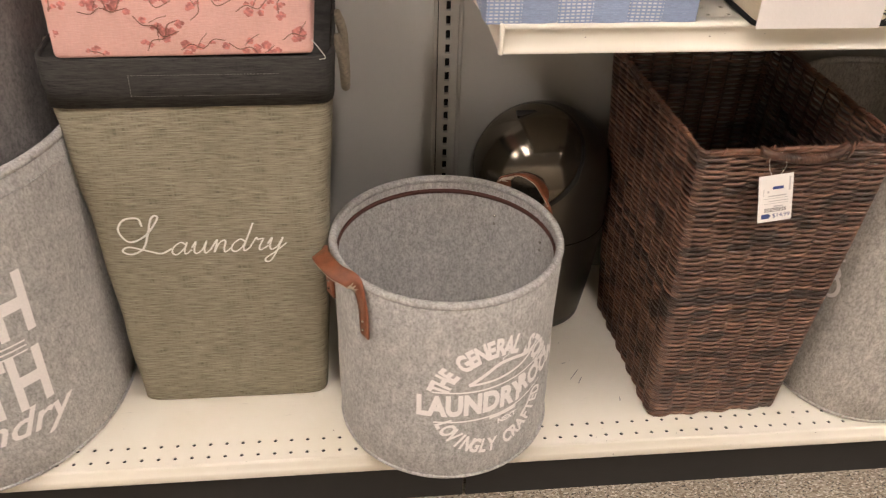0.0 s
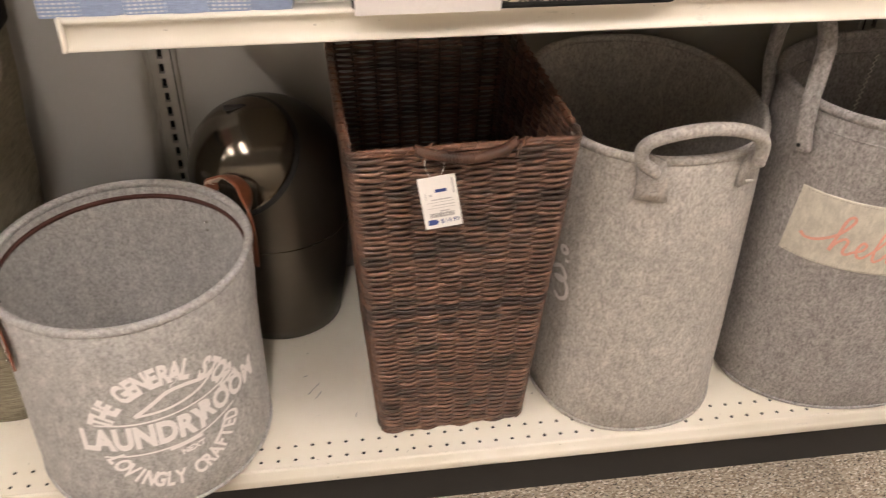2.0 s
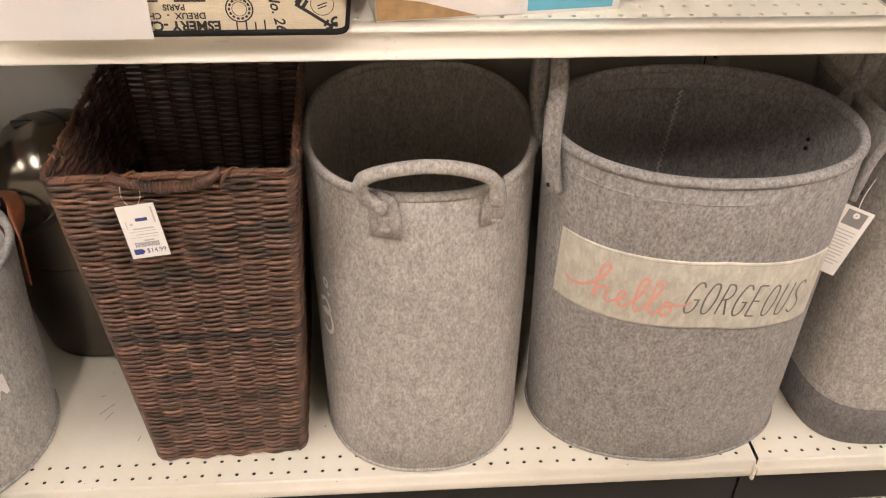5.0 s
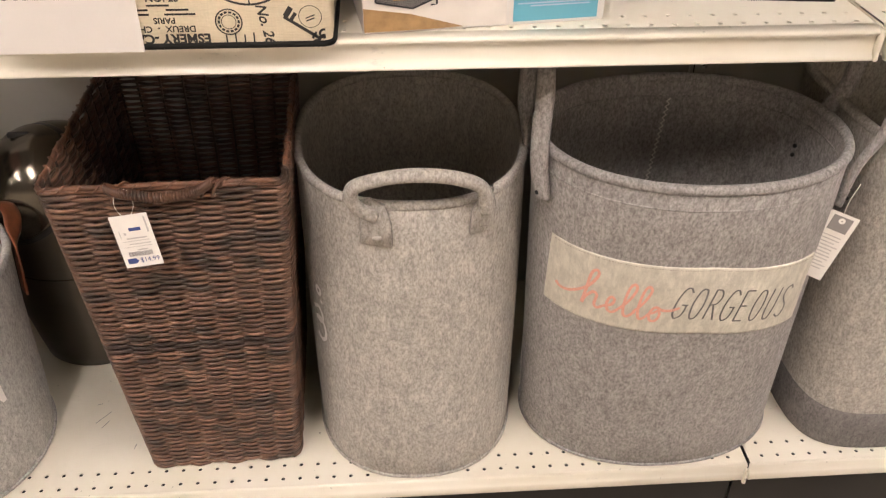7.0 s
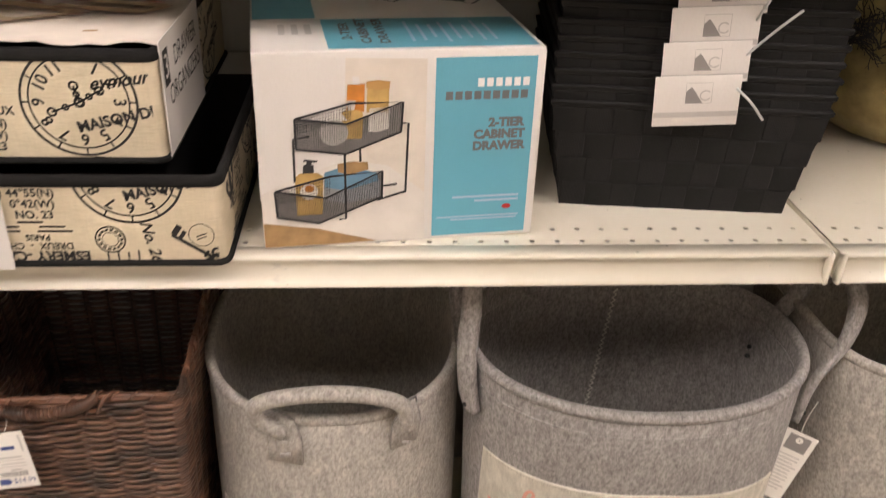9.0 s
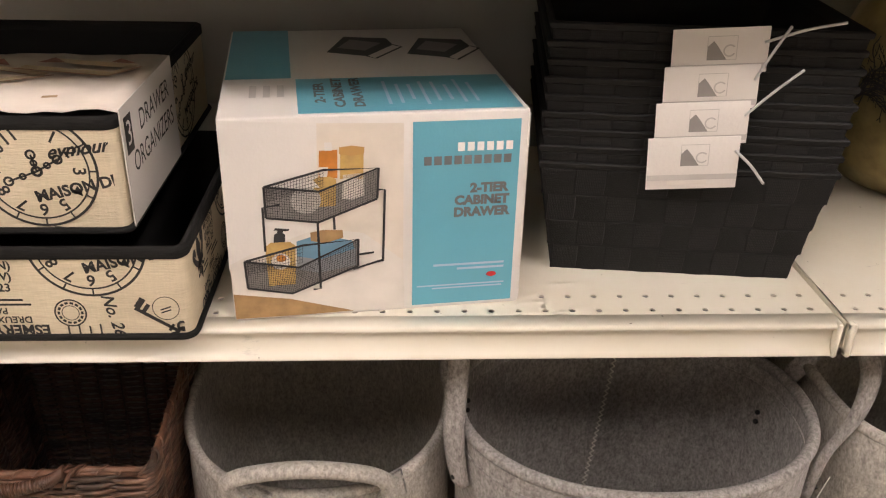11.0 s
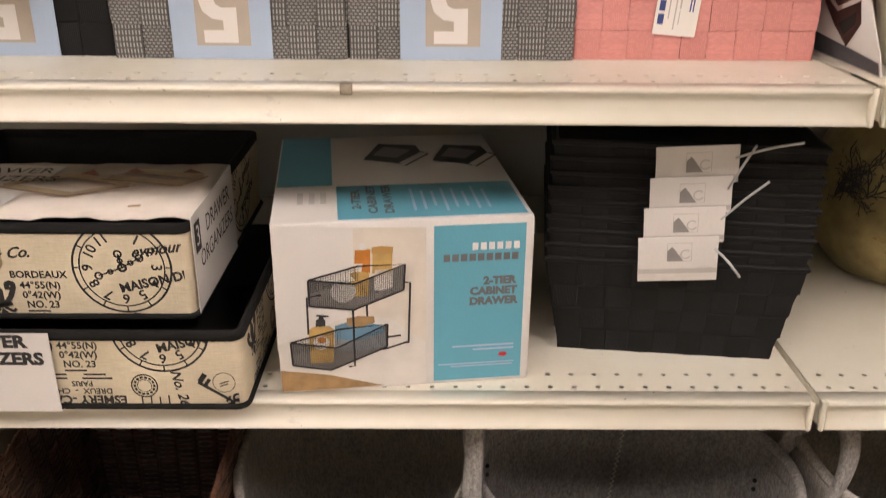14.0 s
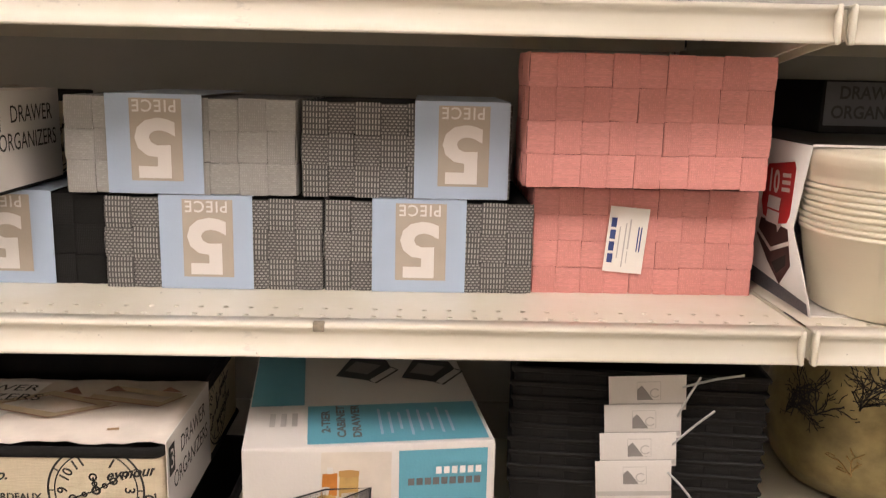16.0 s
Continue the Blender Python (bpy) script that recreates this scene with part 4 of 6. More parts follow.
def hello_hamper():
    X, Y = 1.2355, 1.052
    t = thing("felt_hamper", pose(X, Y, DECK), "oval grey felt hamper with a cream lettered band and strap handles", "laundry hamper")
    H, n = 0.524, 2.15
    cx0, cx1, cy0, cy1, a0, a1, b0, b1 = 0.0085, -0.0085, 0.019, -0.012, 0.200, 0.199, 0.1396, 0.159
    rings = []
    for k in range(9):
        s = k / 8
        rings.append((cx0 + (cx1 - cx0) * s, cy0 + (cy1 - cy0) * s, H * s, a0 + (a1 - a0) * s, b0 + (b1 - b0) * s))
    vessel(t, rings, "felt_grey", 0.0065, n, 120)
    part("rim_roll", tube(oval(cx1, cy1, H + 0.001, a1 - 0.0032, b1 - 0.0032, n, 120), 0.0068, 8, True), "felt_grey", t)
    part("hem", tube(oval(cx1, cy1 + 0.002, H - 0.027, a1 - 0.0004, b1 - 0.0006, n, 120), 0.0012, 6, True), "felt_grey", t)
    part("inner_hem", tube(oval(cx1, cy1, H - 0.027, a1 - 0.0068, b1 - 0.0072, n, 120), 0.0012, 6, True), "felt_grey", t)
    part("base_seam", tube(oval(cx0, cy0, 0.005, a0 + 0.0004, b0 + 0.0004, n, 120), 0.0028, 6, True), "felt_grey", t)
    sag = lambda u: -0.14 * max(0.0, u)
    wall = lambda u, w, lift, : flatwall(u, w + sag(u), lift)
    flatwall = lambda u, v, lift: Vector((u, oval_y(v, u, cx0 + (cx1 - cx0) * v / H, cy0, cy1, a0, a1, b0, b1, H, n) - lift, v))
    # cream band sewn on the front
    bm = bmesh.new()
    nx, x0, x1, z0, z1 = 44, -0.188, 0.152, 0.296, 0.410
    rows = []
    for i in range(nx + 1):
        u = x0 + (x1 - x0) * i / nx
        rows.append([wall(u, z, l) for z, l in ((z0, 0.0), (z0, 0.0018), (z0 + 0.0012, 0.0024), (z0 + 0.004, 0.0026), ((z0 + z1) / 2, 0.0026), (z1 - 0.004, 0.0026), (z1 - 0.0012, 0.0024), (z1, 0.0018), (z1, 0.0))])
    band = part("band", loft(rows, True, True, False), "felt_cream", t, "cream felt band")
    bms = []
    for zz in (z0 + 0.003, z1 - 0.003):
        for i in range(110):
            bms.append(bar(x0 + 0.004 + (x1 - x0 - 0.008) * i / 109, zz, 0.0017, 0.0007))
    tagged(part("stitching", onto(joined(*bms), lambda u, v: wall(u, v, 0.0031)), "cord", band, smooth=False), kind="stuff")
    f = lambda u, v: wall(u, v, 0.0036)
    part("hello_lettering", onto(moved(script_hello(), -0.150, 0.322, -2, 0.98, 1.30), f), "coral", band, "coral embroidered writing", smooth=False)
    part("capital_lettering", onto(moved(thin_letters("GORGEOUS", 0.0150, 0.053, 0.0062, 0.0025), -0.044, 0.326, -3.0, 1, 1, 0.12), f), "stitch_grey", band, "grey embroidered capitals", smooth=False)
    # strap handles at the two ends
    for sx in (-1, 1):
        xe = cx1 + sx * a1
        lean, top, foot = (0.002, 0.118, 0.062) if sx < 0 else (0.034, 0.100, 0.085)
        ya = 0.058
        pts = [(xe - sx * 0.004, cy1 - ya, H - foot), (xe + sx * (0.002 + lean * 0.1), cy1 - ya, H - 0.03), (xe + sx * (0.004 + lean * 0.7), cy1 - ya, H + 0.02), (xe + sx * lean, cy1 - ya + 0.006, H + top * 0.72), (xe + sx * lean * 0.9, cy1 - 0.02, H + top), (xe + sx * lean * 0.9, cy1 + 0.02, H + top), (xe + sx * lean, cy1 + ya - 0.006, H + top * 0.72), (xe + sx * (0.004 + lean * 0.7), cy1 + ya, H + 0.02), (xe - sx * 0.002, cy1 + ya, H - 0.03), (xe - sx * 0.004, cy1 + ya, H - foot)]
        path = smooth_path(pts, 6)
        wide = []
        for i in range(len(path)):
            q = 2 * i / (len(path) - 1) - 1
            wide.append(Vector((sx * (1.0 - 0.45 * abs(q)), -0.8 * q, 0.0)))
        h = part("handle", strap(path, wide, 0.0105, 0.009), "felt_grey", t, "grey felt strap handle")
        for y in (-0.058, 0.058):
            for dz in (foot - 0.022, foot - 0.008):
                for off, nm in ((0.004, "rivet"), (-0.020, "inner_rivet")):
                    bm = bmesh.new()
                    bmesh.ops.create_uvsphere(bm, u_segments=8, v_segments=6, radius=0.0032)
                    for v in bm.verts:
                        v.co += Vector((xe + sx * off, cy1 + y, H - dz))
                    part(nm, bm, "black_gap", h)
    # zigzag seam inside the back
    pts = [(0.0 + 0.0025 * (1 if i % 2 else -1) - 0.012 + 0.0004 * i, 0.0, 0.20 + 0.0045 * i) for i in range(66)]
    pts = [Vector((x, cy0 + (cy1 - cy0) * z / H + (b0 + (b1 - b0) * z / H) - 0.0075, z)) for x, y, z in pts]
    part("zigzag_seam", tube(pts, 0.0011, 4), "thread", t)
    return t


hello_hamper()


def swing_ticket():
    t = thing("hang_tag", pose(1.416, 0.949, 0.592, -4, 14, -24), "white paper hang tag on the grey felt hamper", "hang tag")
    part("ticket", solid(-0.0185, 0.0185, -0.0006, 0.0006, -0.100, 0.0, 0), "paper", t)
    part("header", solid(-0.0125, 0.0125, -0.0011, -0.0008, -0.026, -0.004, 0), "ink_grey", t)
    part("eyelet", onto(annulus(0, -0.010, 0.001, 0.0042, 20), front(-0.0014)), "paper", t)
    part("small_print", onto(joined(*[bar(-0.002 + 0.002 * (i % 2), -0.034 - 0.005 * i, 0.027 - 0.004 * (i % 3), 0.0014) for i in range(11)]), front(-0.0012)), "ink_pale", t, smooth=False)
    part("string", tube(smooth_path([(0, 0, -0.010), (-0.004, 0.004, 0.012), (-0.002, 0.012, 0.04)], 5), 0.0006, 5), "thread", t)


swing_ticket()


def two_tone_hamper():
    t = thing("two_tone_felt_hamper", pose(1.635, 1.105, DECK), "square-cornered felt hamper, pale grey above a dark grey foot", "laundry hamper")
    H, n = 0.53, 4.2
    ring = lambda z: (0.002 * z / H, 0.0, z, 0.162 + 0.026 * z / H, 0.158 + 0.02 * z / H)
    vessel(t, [ring(H * k / 8) for k in range(9)], "felt_pale", 0.0065, n, 120)
    bm = loft([oval(*ring(z)[:3], ring(z)[3] + e, ring(z)[4] + e, n, 120) for z, e in ((0.0005, 0.0005), (0.002, 0.002), (0.04, 0.002), (0.077, 0.002), (0.0782, 0.0005))])
    part("foot_band", bm, "felt_dark", t, "dark grey felt foot")
    cx, cy, z, a, b2 = ring(H)
    part("rim_roll", tube(oval(cx, cy, H + 0.001, a - 0.0032, b2 - 0.0032, n, 120), 0.0068, 8, True), "felt_pale", t)
    for s in (1,):
        bm = bmesh.new()
        path = smooth_path([(cx + s * (a + 0.006), cy - 0.06, H - 0.06), (cx + s * (a + 0.012), cy - 0.06, H + 0.0), (cx + s * (a + 0.010), cy - 0.045, H + 0.075), (cx + s * (a + 0.010), cy, H + 0.10), (cx + s * (a + 0.010), cy + 0.045, H + 0.075), (cx + s * (a + 0.012), cy + 0.06, H), (cx + s * (a + 0.006), cy + 0.06, H - 0.06)], 6)
        wide = [(path[min(i + 1, len(path) - 1)] - path[max(i - 1, 0)]).normalized().cross(Vector((1, 0, 0))) for i in range(len(path))]
        part("handle", strap(path, wide, 0.012, 0.009), "felt_pale", t)
    return t


two_tone_hamper()


def left_felt_hamper():
    t = thing("oval_felt_hamper", pose(-0.603, 1.135, DECK), "tall oval grey felt hamper printed with white capitals", "laundry hamper")
    H, n = 0.495, 2.0
    ring = lambda z: (0.0, 0.0, z, 0.203 + 0.008 * z / H, 0.248 + 0.008 * z / H)
    vessel(t, [ring(H * k / 8) for k in range(9)], "felt_light", 0.0065, n, 120)
    cx, cy, z, a, b2 = ring(H)
    part("rim_roll", tube(oval(cx, cy, H + 0.001, a - 0.0032, b2 - 0.0032, n, 120), 0.0068, 8, True), "felt_light", t)
    part("hem", tube(oval(cx, cy, H - 0.03, a, b2, n, 120), 0.0013, 6, True), "felt_light", t)
    part("base_seam", tube(oval(0, 0, 0.005, 0.2035, 0.2485, n, 120), 0.0028, 6, True), "felt_light", t)

    def f(u, v):
        w = radians(-70.0) + u / 0.225
        q = ring(v)
        return Vector(((q[3] + 0.0012) * math.cos(w), (q[4] + 0.0012) * math.sin(w), v))
    part("upper_word", onto(moved(lettering("WASH", 0.135, bold=0.004, wide=0.58), -0.005, 0.305), f, 0.02), "print_white", t, smooth=False)
    part("lower_word", onto(moved(lettering("BATH", 0.135, bold=0.004, wide=0.58), 0.004, 0.178), f, 0.02), "print_white", t, smooth=False)
    part("script_word", onto(moved(lettering("Laundry", 0.070, 0.4, 0.0010), 0.0, 0.108), f, 0.02), "print_white", t, smooth=False)
    for z in (0.250, 0.2415, 0.233):
        part("rule", onto(bar(0, z, 0.17, 0.0028), f, 0.01), "print_white", t, smooth=False)
    part("dash", onto(bar(0.05, 0.378, 0.05, 0.004), f, 0.01), "print_white", t, smooth=False)
    part("ring_mark", onto(annulus(0.062, 0.392, 0.004, 0.007, 16), f, 0.01), "print_white", t, smooth=False)
    return t


left_felt_hamper()


def nested_hamper():
    t = thing("tall_felt_hamper", pose(-0.588, 1.165, DECK + 0.008), "tall dark grey felt hamper nested inside another hamper", "laundry hamper")
    H = 0.74
    ring = lambda z: (0.0, 0.0, z, 0.130 + 0.045 * z / H, 0.150 + 0.030 * z / H)
    vessel(t, [ring(H * k / 8) for k in range(9)], "felt_dark", 0.0065, 2.0, 96)
    cx, cy, z, a, b = ring(H)
    part("rim_roll", tube(oval(cx, cy, H + 0.001, a - 0.0032, b - 0.0032, 2.0, 96), 0.0068, 8, True), "felt_dark", t)
    bm = solid(-0.022, 0.022, -0.0008, 0.0, -0.075, 0.0, 0)
    for v in bm.verts:
        v.co = Matrix.Rotation(radians(48), 3, "Z") @ v.co + Vector((0.125, -0.118, 0.66))
    part("hang_tag", bm, "ink_pale", t, "grey paper hang tag")
    return t


nested_hamper()


def cursive(word, unit, pen):
    """Joined handwriting; one stroke a letter, in units of the letters' height."""
    A = [(0.9, 0.8), (0.5, 1.0), (0.1, 0.6), (0.1, 0.15), (0.45, 0.0), (0.85, 0.5)]
    END = [(0.9, 0.3), (1.05, 0.0), (1.4, 0.35)]
    L = {
        "a": A + [(0.95, 1.0)] + END,
        "d": A + [(1.05, 1.6), (1.12, 2.3), (0.97, 1.0)] + END,
        "u": [(0.0, 0.5), (0.2, 1.0), (0.2, 0.3), (0.4, 0.0), (0.75, 0.3), (0.92, 1.0)] + END,
        "n": [(0.0, 0.35), (0.2, 0.9), (0.3, 1.0), (0.28, 0.0), (0.45, 0.7), (0.75, 1.0), (0.9, 0.8)] + END,
        "r": [(0.0, 0.35), (0.25, 1.05), (0.4, 0.9), (0.75, 0.95), (0.65, 0.4), (0.75, 0.0), (1.25, 0.35)],
        "y": [(0.0, 0.5), (0.2, 1.0), (0.2, 0.3), (0.4, 0.0), (0.75, 0.3), (0.95, 1.0), (0.8, 0.0), (0.55, -0.9), (0.2, -1.0), (0.15, -0.7), (0.7, -0.2), (1.3, 0.5)],
    }
    out, x = [], 0.0
    for ch in word:
        out.append(stroke([((x + a) * unit, b * unit) for a, b in L[ch]], pen, 5))
        x += 1.15 if ch == "r" else 1.35
    return joined(*out)


def fabric_hamper():
    t = thing("fabric_hamper", pose(-0.218, 1.07, DECK), "taupe linen laundry hamper with a charcoal cuff and white script", "laundry hamper")
    H = 0.60
    def rr(z, a, b, cy, r=9.0, wob=0.0):
        return oval(0.0, cy, z, a, b, r, 192)
    D = 0.145
    rings = [rr(0.0, 0.004, 0.004, D, 14), rr(0.0, 0.150, D - 0.003, D, 14), rr(0.004, 0.1525, D, D, 14)]
    for k in range(1, 13):
        s = k / 12
        a = 0.1535 + 0.033 * s - 0.003 * math.sin(math.pi * s)
        rings.append([Vector((p.x + 0.0015 * math.sin(p.z * 40 + p.y * 30), p.y - 0.0022 * math.sin(p.x * 33 + s * 6) * math.sin(math.pi * s), p.z)) for p in oval(0.0, D + 0.004 * s, 0.545 * s, a, D + 0.008 * s, 14, 192)])
    part("body", loft(rings, True, False), "taupe", t)
    cuff = loft([oval(0.0, D + 0.004, z, a, b, 14, 192) for z, a, b in ((0.541, 0.186, D + 0.0085), (0.539, 0.1885, D + 0.012), (0.57, 0.190, D + 0.0135), (0.605, 0.190, D + 0.0135), (0.608, 0.189, D + 0.0125), (0.606, 0.186, D + 0.008), (0.50, 0.180, D + 0.002))])
    part("cuff", cuff, "black_linen", t, "charcoal folded cuff")
    part("lid", loft([oval(0, D + 0.004, z, a, b, 14, 192) for z, a, b in ((0.603, 0.0042, 0.003), (0.603, 0.184, D + 0.006), (0.598, 0.1845, D + 0.0065))], True), "black_linen", t, "flat charcoal lid")
    st = [bar(-0.072 + 0.0042 * i, zz, 0.0022, 0.0006) for zz in (0.556, 0.585) for i in range(46)] + [bar(-0.072, 0.557 + 0.0042 * i, 0.0006, 0.0022) for i in range(7)]
    part("stitching", onto(joined(*st), front(-0.0108)), "ink_grey", t, smooth=False)
    # white script, drawn as strokes and letters
    base = lambda u, v: Vector((u, D + 0.004 * v / 0.545 - (D + 0.008 * v / 0.545) - 0.0034, v))
    L = [(-0.010, 0.048), (-0.014, 0.062), (-0.034, 0.060), (-0.044, 0.042), (-0.032, 0.022), (-0.008, 0.032), (0.012, 0.058), (0.012, 0.066), (0.004, 0.060), (-0.004, 0.034), (-0.014, 0.010), (-0.032, 0.000), (-0.044, 0.006), (-0.034, 0.013), (-0.008, 0.005), (0.010, 0.000), (0.026, 0.008)]
    script = joined(moved(stroke(L, 0.0030, 6), -0.085, 0.304), moved(cursive("aundry", 0.0212, 0.0025), -0.062, 0.301, 1.5, 1, 1, 0.32))
    part("script", onto(script, base, 0.02), "thread", t, "white embroidered script", smooth=False)
    # cord handles at the sides
    for sx in (-1, 1):
        e = 0.191
        path = smooth_path([(sx * (e + 0.001), 0.085, 0.60), (sx * (e + 0.010), 0.082, 0.565), (sx * (e + 0.012), 0.095, 0.525), (sx * (e + 0.012), 0.125, 0.508), (sx * (e + 0.012), 0.155, 0.53), (sx * (e + 0.010), 0.168, 0.575), (sx * (e + 0.001), 0.165, 0.605)], 8)
        part("cord_handle", tube(path, 0.007, 8), "cord", t, "twisted cotton cord handle")
    return t


fabric_hamper()


def floral_box():
    t = thing("floral_storage_box", pose(-0.214, 1.060, DECK + 0.6085, 0, 0, 1.0), "pink cloth storage box printed with red blossom branches", "storage box")
    part("body", solid(-0.161, 0.161, 0.0, 0.26, 0.0, 0.17, 0.007, 3), "pink_cloth", t)
    rnd = random.Random(11)
    fl, tw = [], []
    for k in range(22):
        bx, bz = -0.150 + 0.058 * (k % 6) + rnd.uniform(-0.01, 0.01), 0.022 + 0.040 * (k // 6) + rnd.uniform(-0.006, 0.010)
        turn, flip = rnd.uniform(-40, 70), rnd.choice((-1, 1))
        pts = [(0, 0), (0.014, 0.006 * flip), (0.028, -0.001), (0.042, 0.009 * flip), (0.056, 0.006)]
        tw.append(moved(stroke(pts, 0.0013, 4), bx - 0.02, bz - 0.01, turn))
        tw.append(moved(stroke([(0.02, 0.0), (0.027, 0.010), (0.036, 0.018)], 0.0010, 4), bx - 0.02, bz - 0.01, turn))
        for _ in range(7):
            q = rnd.uniform(0.0, 0.055)
            px, pz = bx - 0.02 + q * math.cos(radians(turn)) + rnd.uniform(-0.008, 0.008), bz - 0.01 + q * math.sin(radians(turn)) + rnd.uniform(-0.006, 0.008)
            s = rnd.uniform(0.0022, 0.0046)
            for q in range(rnd.choice((3, 4, 5))):
                a = q * 72 + rnd.uniform(0, 50)
                c, sn = math.cos(radians(a)), math.sin(radians(a))
                fl.append(flat_poly([(px + c * s * 0.8 + s * 0.8 * math.cos(w), pz + sn * s * 0.8 + s * 0.72 * math.sin(w)) for w in [v * math.pi / 4 for v in range(8)]]))
    keep = lambda u, v: Vector((max(-0.154, min(0.154, u)), -0.0006, max(0.004, min(0.163, v))))
    tagged(part("branch_print", onto(joined(*tw), lambda u, v: keep(u, v) + Vector((0, -0.0002, 0))), "twig", t, smooth=False), kind="stuff")
    tagged(part("blossom_print", onto(joined(*fl), keep), "blossom", t, smooth=False), kind="stuff")
    part("loose_thread", tube(smooth_path([(0.160, 0.0, 0.02), (0.170, -0.004, 0.008), (0.176, -0.006, -0.002), (0.168, -0.006, -0.004)], 5), 0.0005, 5), "thread", t)
    return t


floral_box()


# ---- woven storage boxes ----
def strap_mesh(name, w, h, material, level=False, n=5):
    """One visible square of a woven strap in the xz plane, facing -y: flat across, bowed along its run, its ends tucked under."""
    bm = bmesh.new()
    run, across = (w, h) if level else (h, w)
    rows = []
    for i in range(n + 1):
        s = i / n
        lift = 0.0016 * math.sin(math.pi * s) ** 0.7
        a = run * (s - 0.5) * 1.02
        row = []
        for q, d in ((-0.5, 0.0008), (-0.485, 0.0001), (-0.44, 0.0), (0.44, 0.0), (0.485, 0.0001), (0.5, 0.0008)):
            c = across * q * (0.975 + 0.02 * math.sin(math.pi * s))
            p = (a, d - lift, c) if level else (c, d - lift, a)
            row.append(bm.verts.new(p))
        rows.append(row)
    for a, b in zip(rows, rows[1:]):
        for k in range(5):
            bm.faces.new((a[k], a[k + 1], b[k + 1], b[k]))
    bmesh.ops.recalc_face_normals(bm, faces=bm.faces)
    me = bpy.data.meshes.new(name)
    for f in bm.faces:
        f.smooth = True
    bm.to_mesh(me)
    bm.free()
    me.materials.append(M[material])
    return me


def weave(t, face, cols, rows, mats, odd=0):
    """Straps over one face. face: pose of its lower left corner, width, height."""
    m, w, h = face
    cw, ch = w / cols, h / rows
    pair = [strap_mesh("strap", cw, ch, mats[0]), strap_mesh("strap", cw, ch, mats[1], True)]
    rnd = random.Random(cols * 31 + rows)
    for i in range(cols):
        for j in range(rows):
            k = (i + j + odd) % 2
            ob = new("strap", pair[k])
            ob.parent = t
            ob.matrix_basis = m @ pose((i + 0.5) * cw + rnd.uniform(-0.0004, 0.0004), rnd.uniform(-0.0004, 0.0004), (j + 0.5) * ch + rnd.uniform(-0.0004, 0.0004), 0, rnd.uniform(-1.3, 1.3), 0)


def woven_box(m, W, D, H, mats, core, label, cols, rows, deep, band=None, group="woven boxes", sides="frl"):
    t = thing("woven_storage_box", m, label, "storage box", group)
    # a core darker than its straps paints the shade in the gaps
    part("core", solid(0.001, W - 0.001, 0.001, D, 0.0005, H - 0.001, 0.003), core, t)
    if "f" in sides:
        weave(t, (pose(0, 0, 0), W, H), cols, rows, mats)
    if "r" in sides:
        weave(t, (pose(W, 0, 0, 0, 0, 90), D, H), deep, rows, mats, 1)
    if "l" in sides:
        weave(t, (pose(0, D, 0, 0, 0, -90), D, H), deep, rows, mats, 1)
    if "t" in sides:
        weave(t, (pose(0, 0, H, -90, 0, 0), W, D), cols, deep, mats, 1)
    if band:
        a, c, text = band
        bd = part("paper_band", solid(a, c, -0.0042, -0.0034, 0.0006, H + 0.0034, 0), "band_blue", t, "pale blue paper band")
        part("band_top", solid(a, c, -0.0034, D, H + 0.0026, H + 0.0034, 0), "band_blue", bd)
        mid, w = (a + c) / 2, (c - a)
        f = front(-0.0046)
        part("tan_panel", onto(bar(mid + 0.002, H * 0.565, w * 0.54, H * 0.85), f), "tan_card", bd)
        part("figure", onto(moved(lettering("5", H * 0.83, bold=0.0026, wide=1.12), mid, H * 0.51, 180), front(-0.0049)), "card", bd, smooth=False)
        part("word", onto(moved(lettering("PIECE", H * 0.175, bold=0.0002, wide=0.95, space=1.15), mid + 0.001, H * 0.92, 180), front(-0.0049)), "card", bd, smooth=False)
    return t


S2 = SHELF_2
GREY, PALE, PINK, BLACK, BLUE = ("grey_v", "grey_h"), ("pale_v", "pale_h"), ("pink_v", "pink_h"), ("black_v", "black_h"), ("blue_v", "blue_h")
woven_box(pose(0.651, 1.054, S2), 0.236, 0.22, 0.101, GREY, "slot", "dark grey woven strap box in a pale blue paper band", 8, 3, 7, (0.060, 0.161, "5"))
woven_box(pose(0.890, 1.055, S2), 0.229, 0.22, 0.101, GREY, "slot", "dark grey woven strap box in a pale blue paper band", 8, 3, 7, (0.052, 0.155, "5"))
woven_box(pose(0.355, 1.066, S2), 0.295, 0.22, 0.101, BLACK, "lining", "black woven strap box in a pale blue paper band", 8, 3, 5, (0.125, 0.236, "5"))
woven_box(pose(0.614, 1.054, S2 + 0.105), 0.245, 0.22, 0.103, PALE, "felt_dark", "light grey woven strap box stacked on a darker one", 8, 3, 7, (0.045, 0.147, "5"))
woven_box(pose(0.866, 1.056, S2 + 0.105), 0.225, 0.22, 0.102, GREY, "slot", "dark grey woven strap box stacked on another one", 8, 3, 7, (0.121, 0.223, "5"))
woven_box(pose(1.120, 1.062, S2), 0.249, 0.21, 0.119, PINK, "pink_gap_shade", "salmon pink woven strap box with a white ticket", 9, 4, 7, group="pink woven boxes")
woven_box(pose(1.104, 1.018, S2 + 0.1255, 0, 0, 0.8), 0.256, 0.09, 0.138, PINK, "pink_gap_shade", "salmon pink woven strap box overhanging the one below", 9, 4, 3, group="pink woven boxes")
woven_box(pose(0.148, 0.929, SHELF_1), 0.245, 0.20, 0.125, BLUE, "band_blue", "pale blue woven strap box at the shelf end", 6, 3, 5)


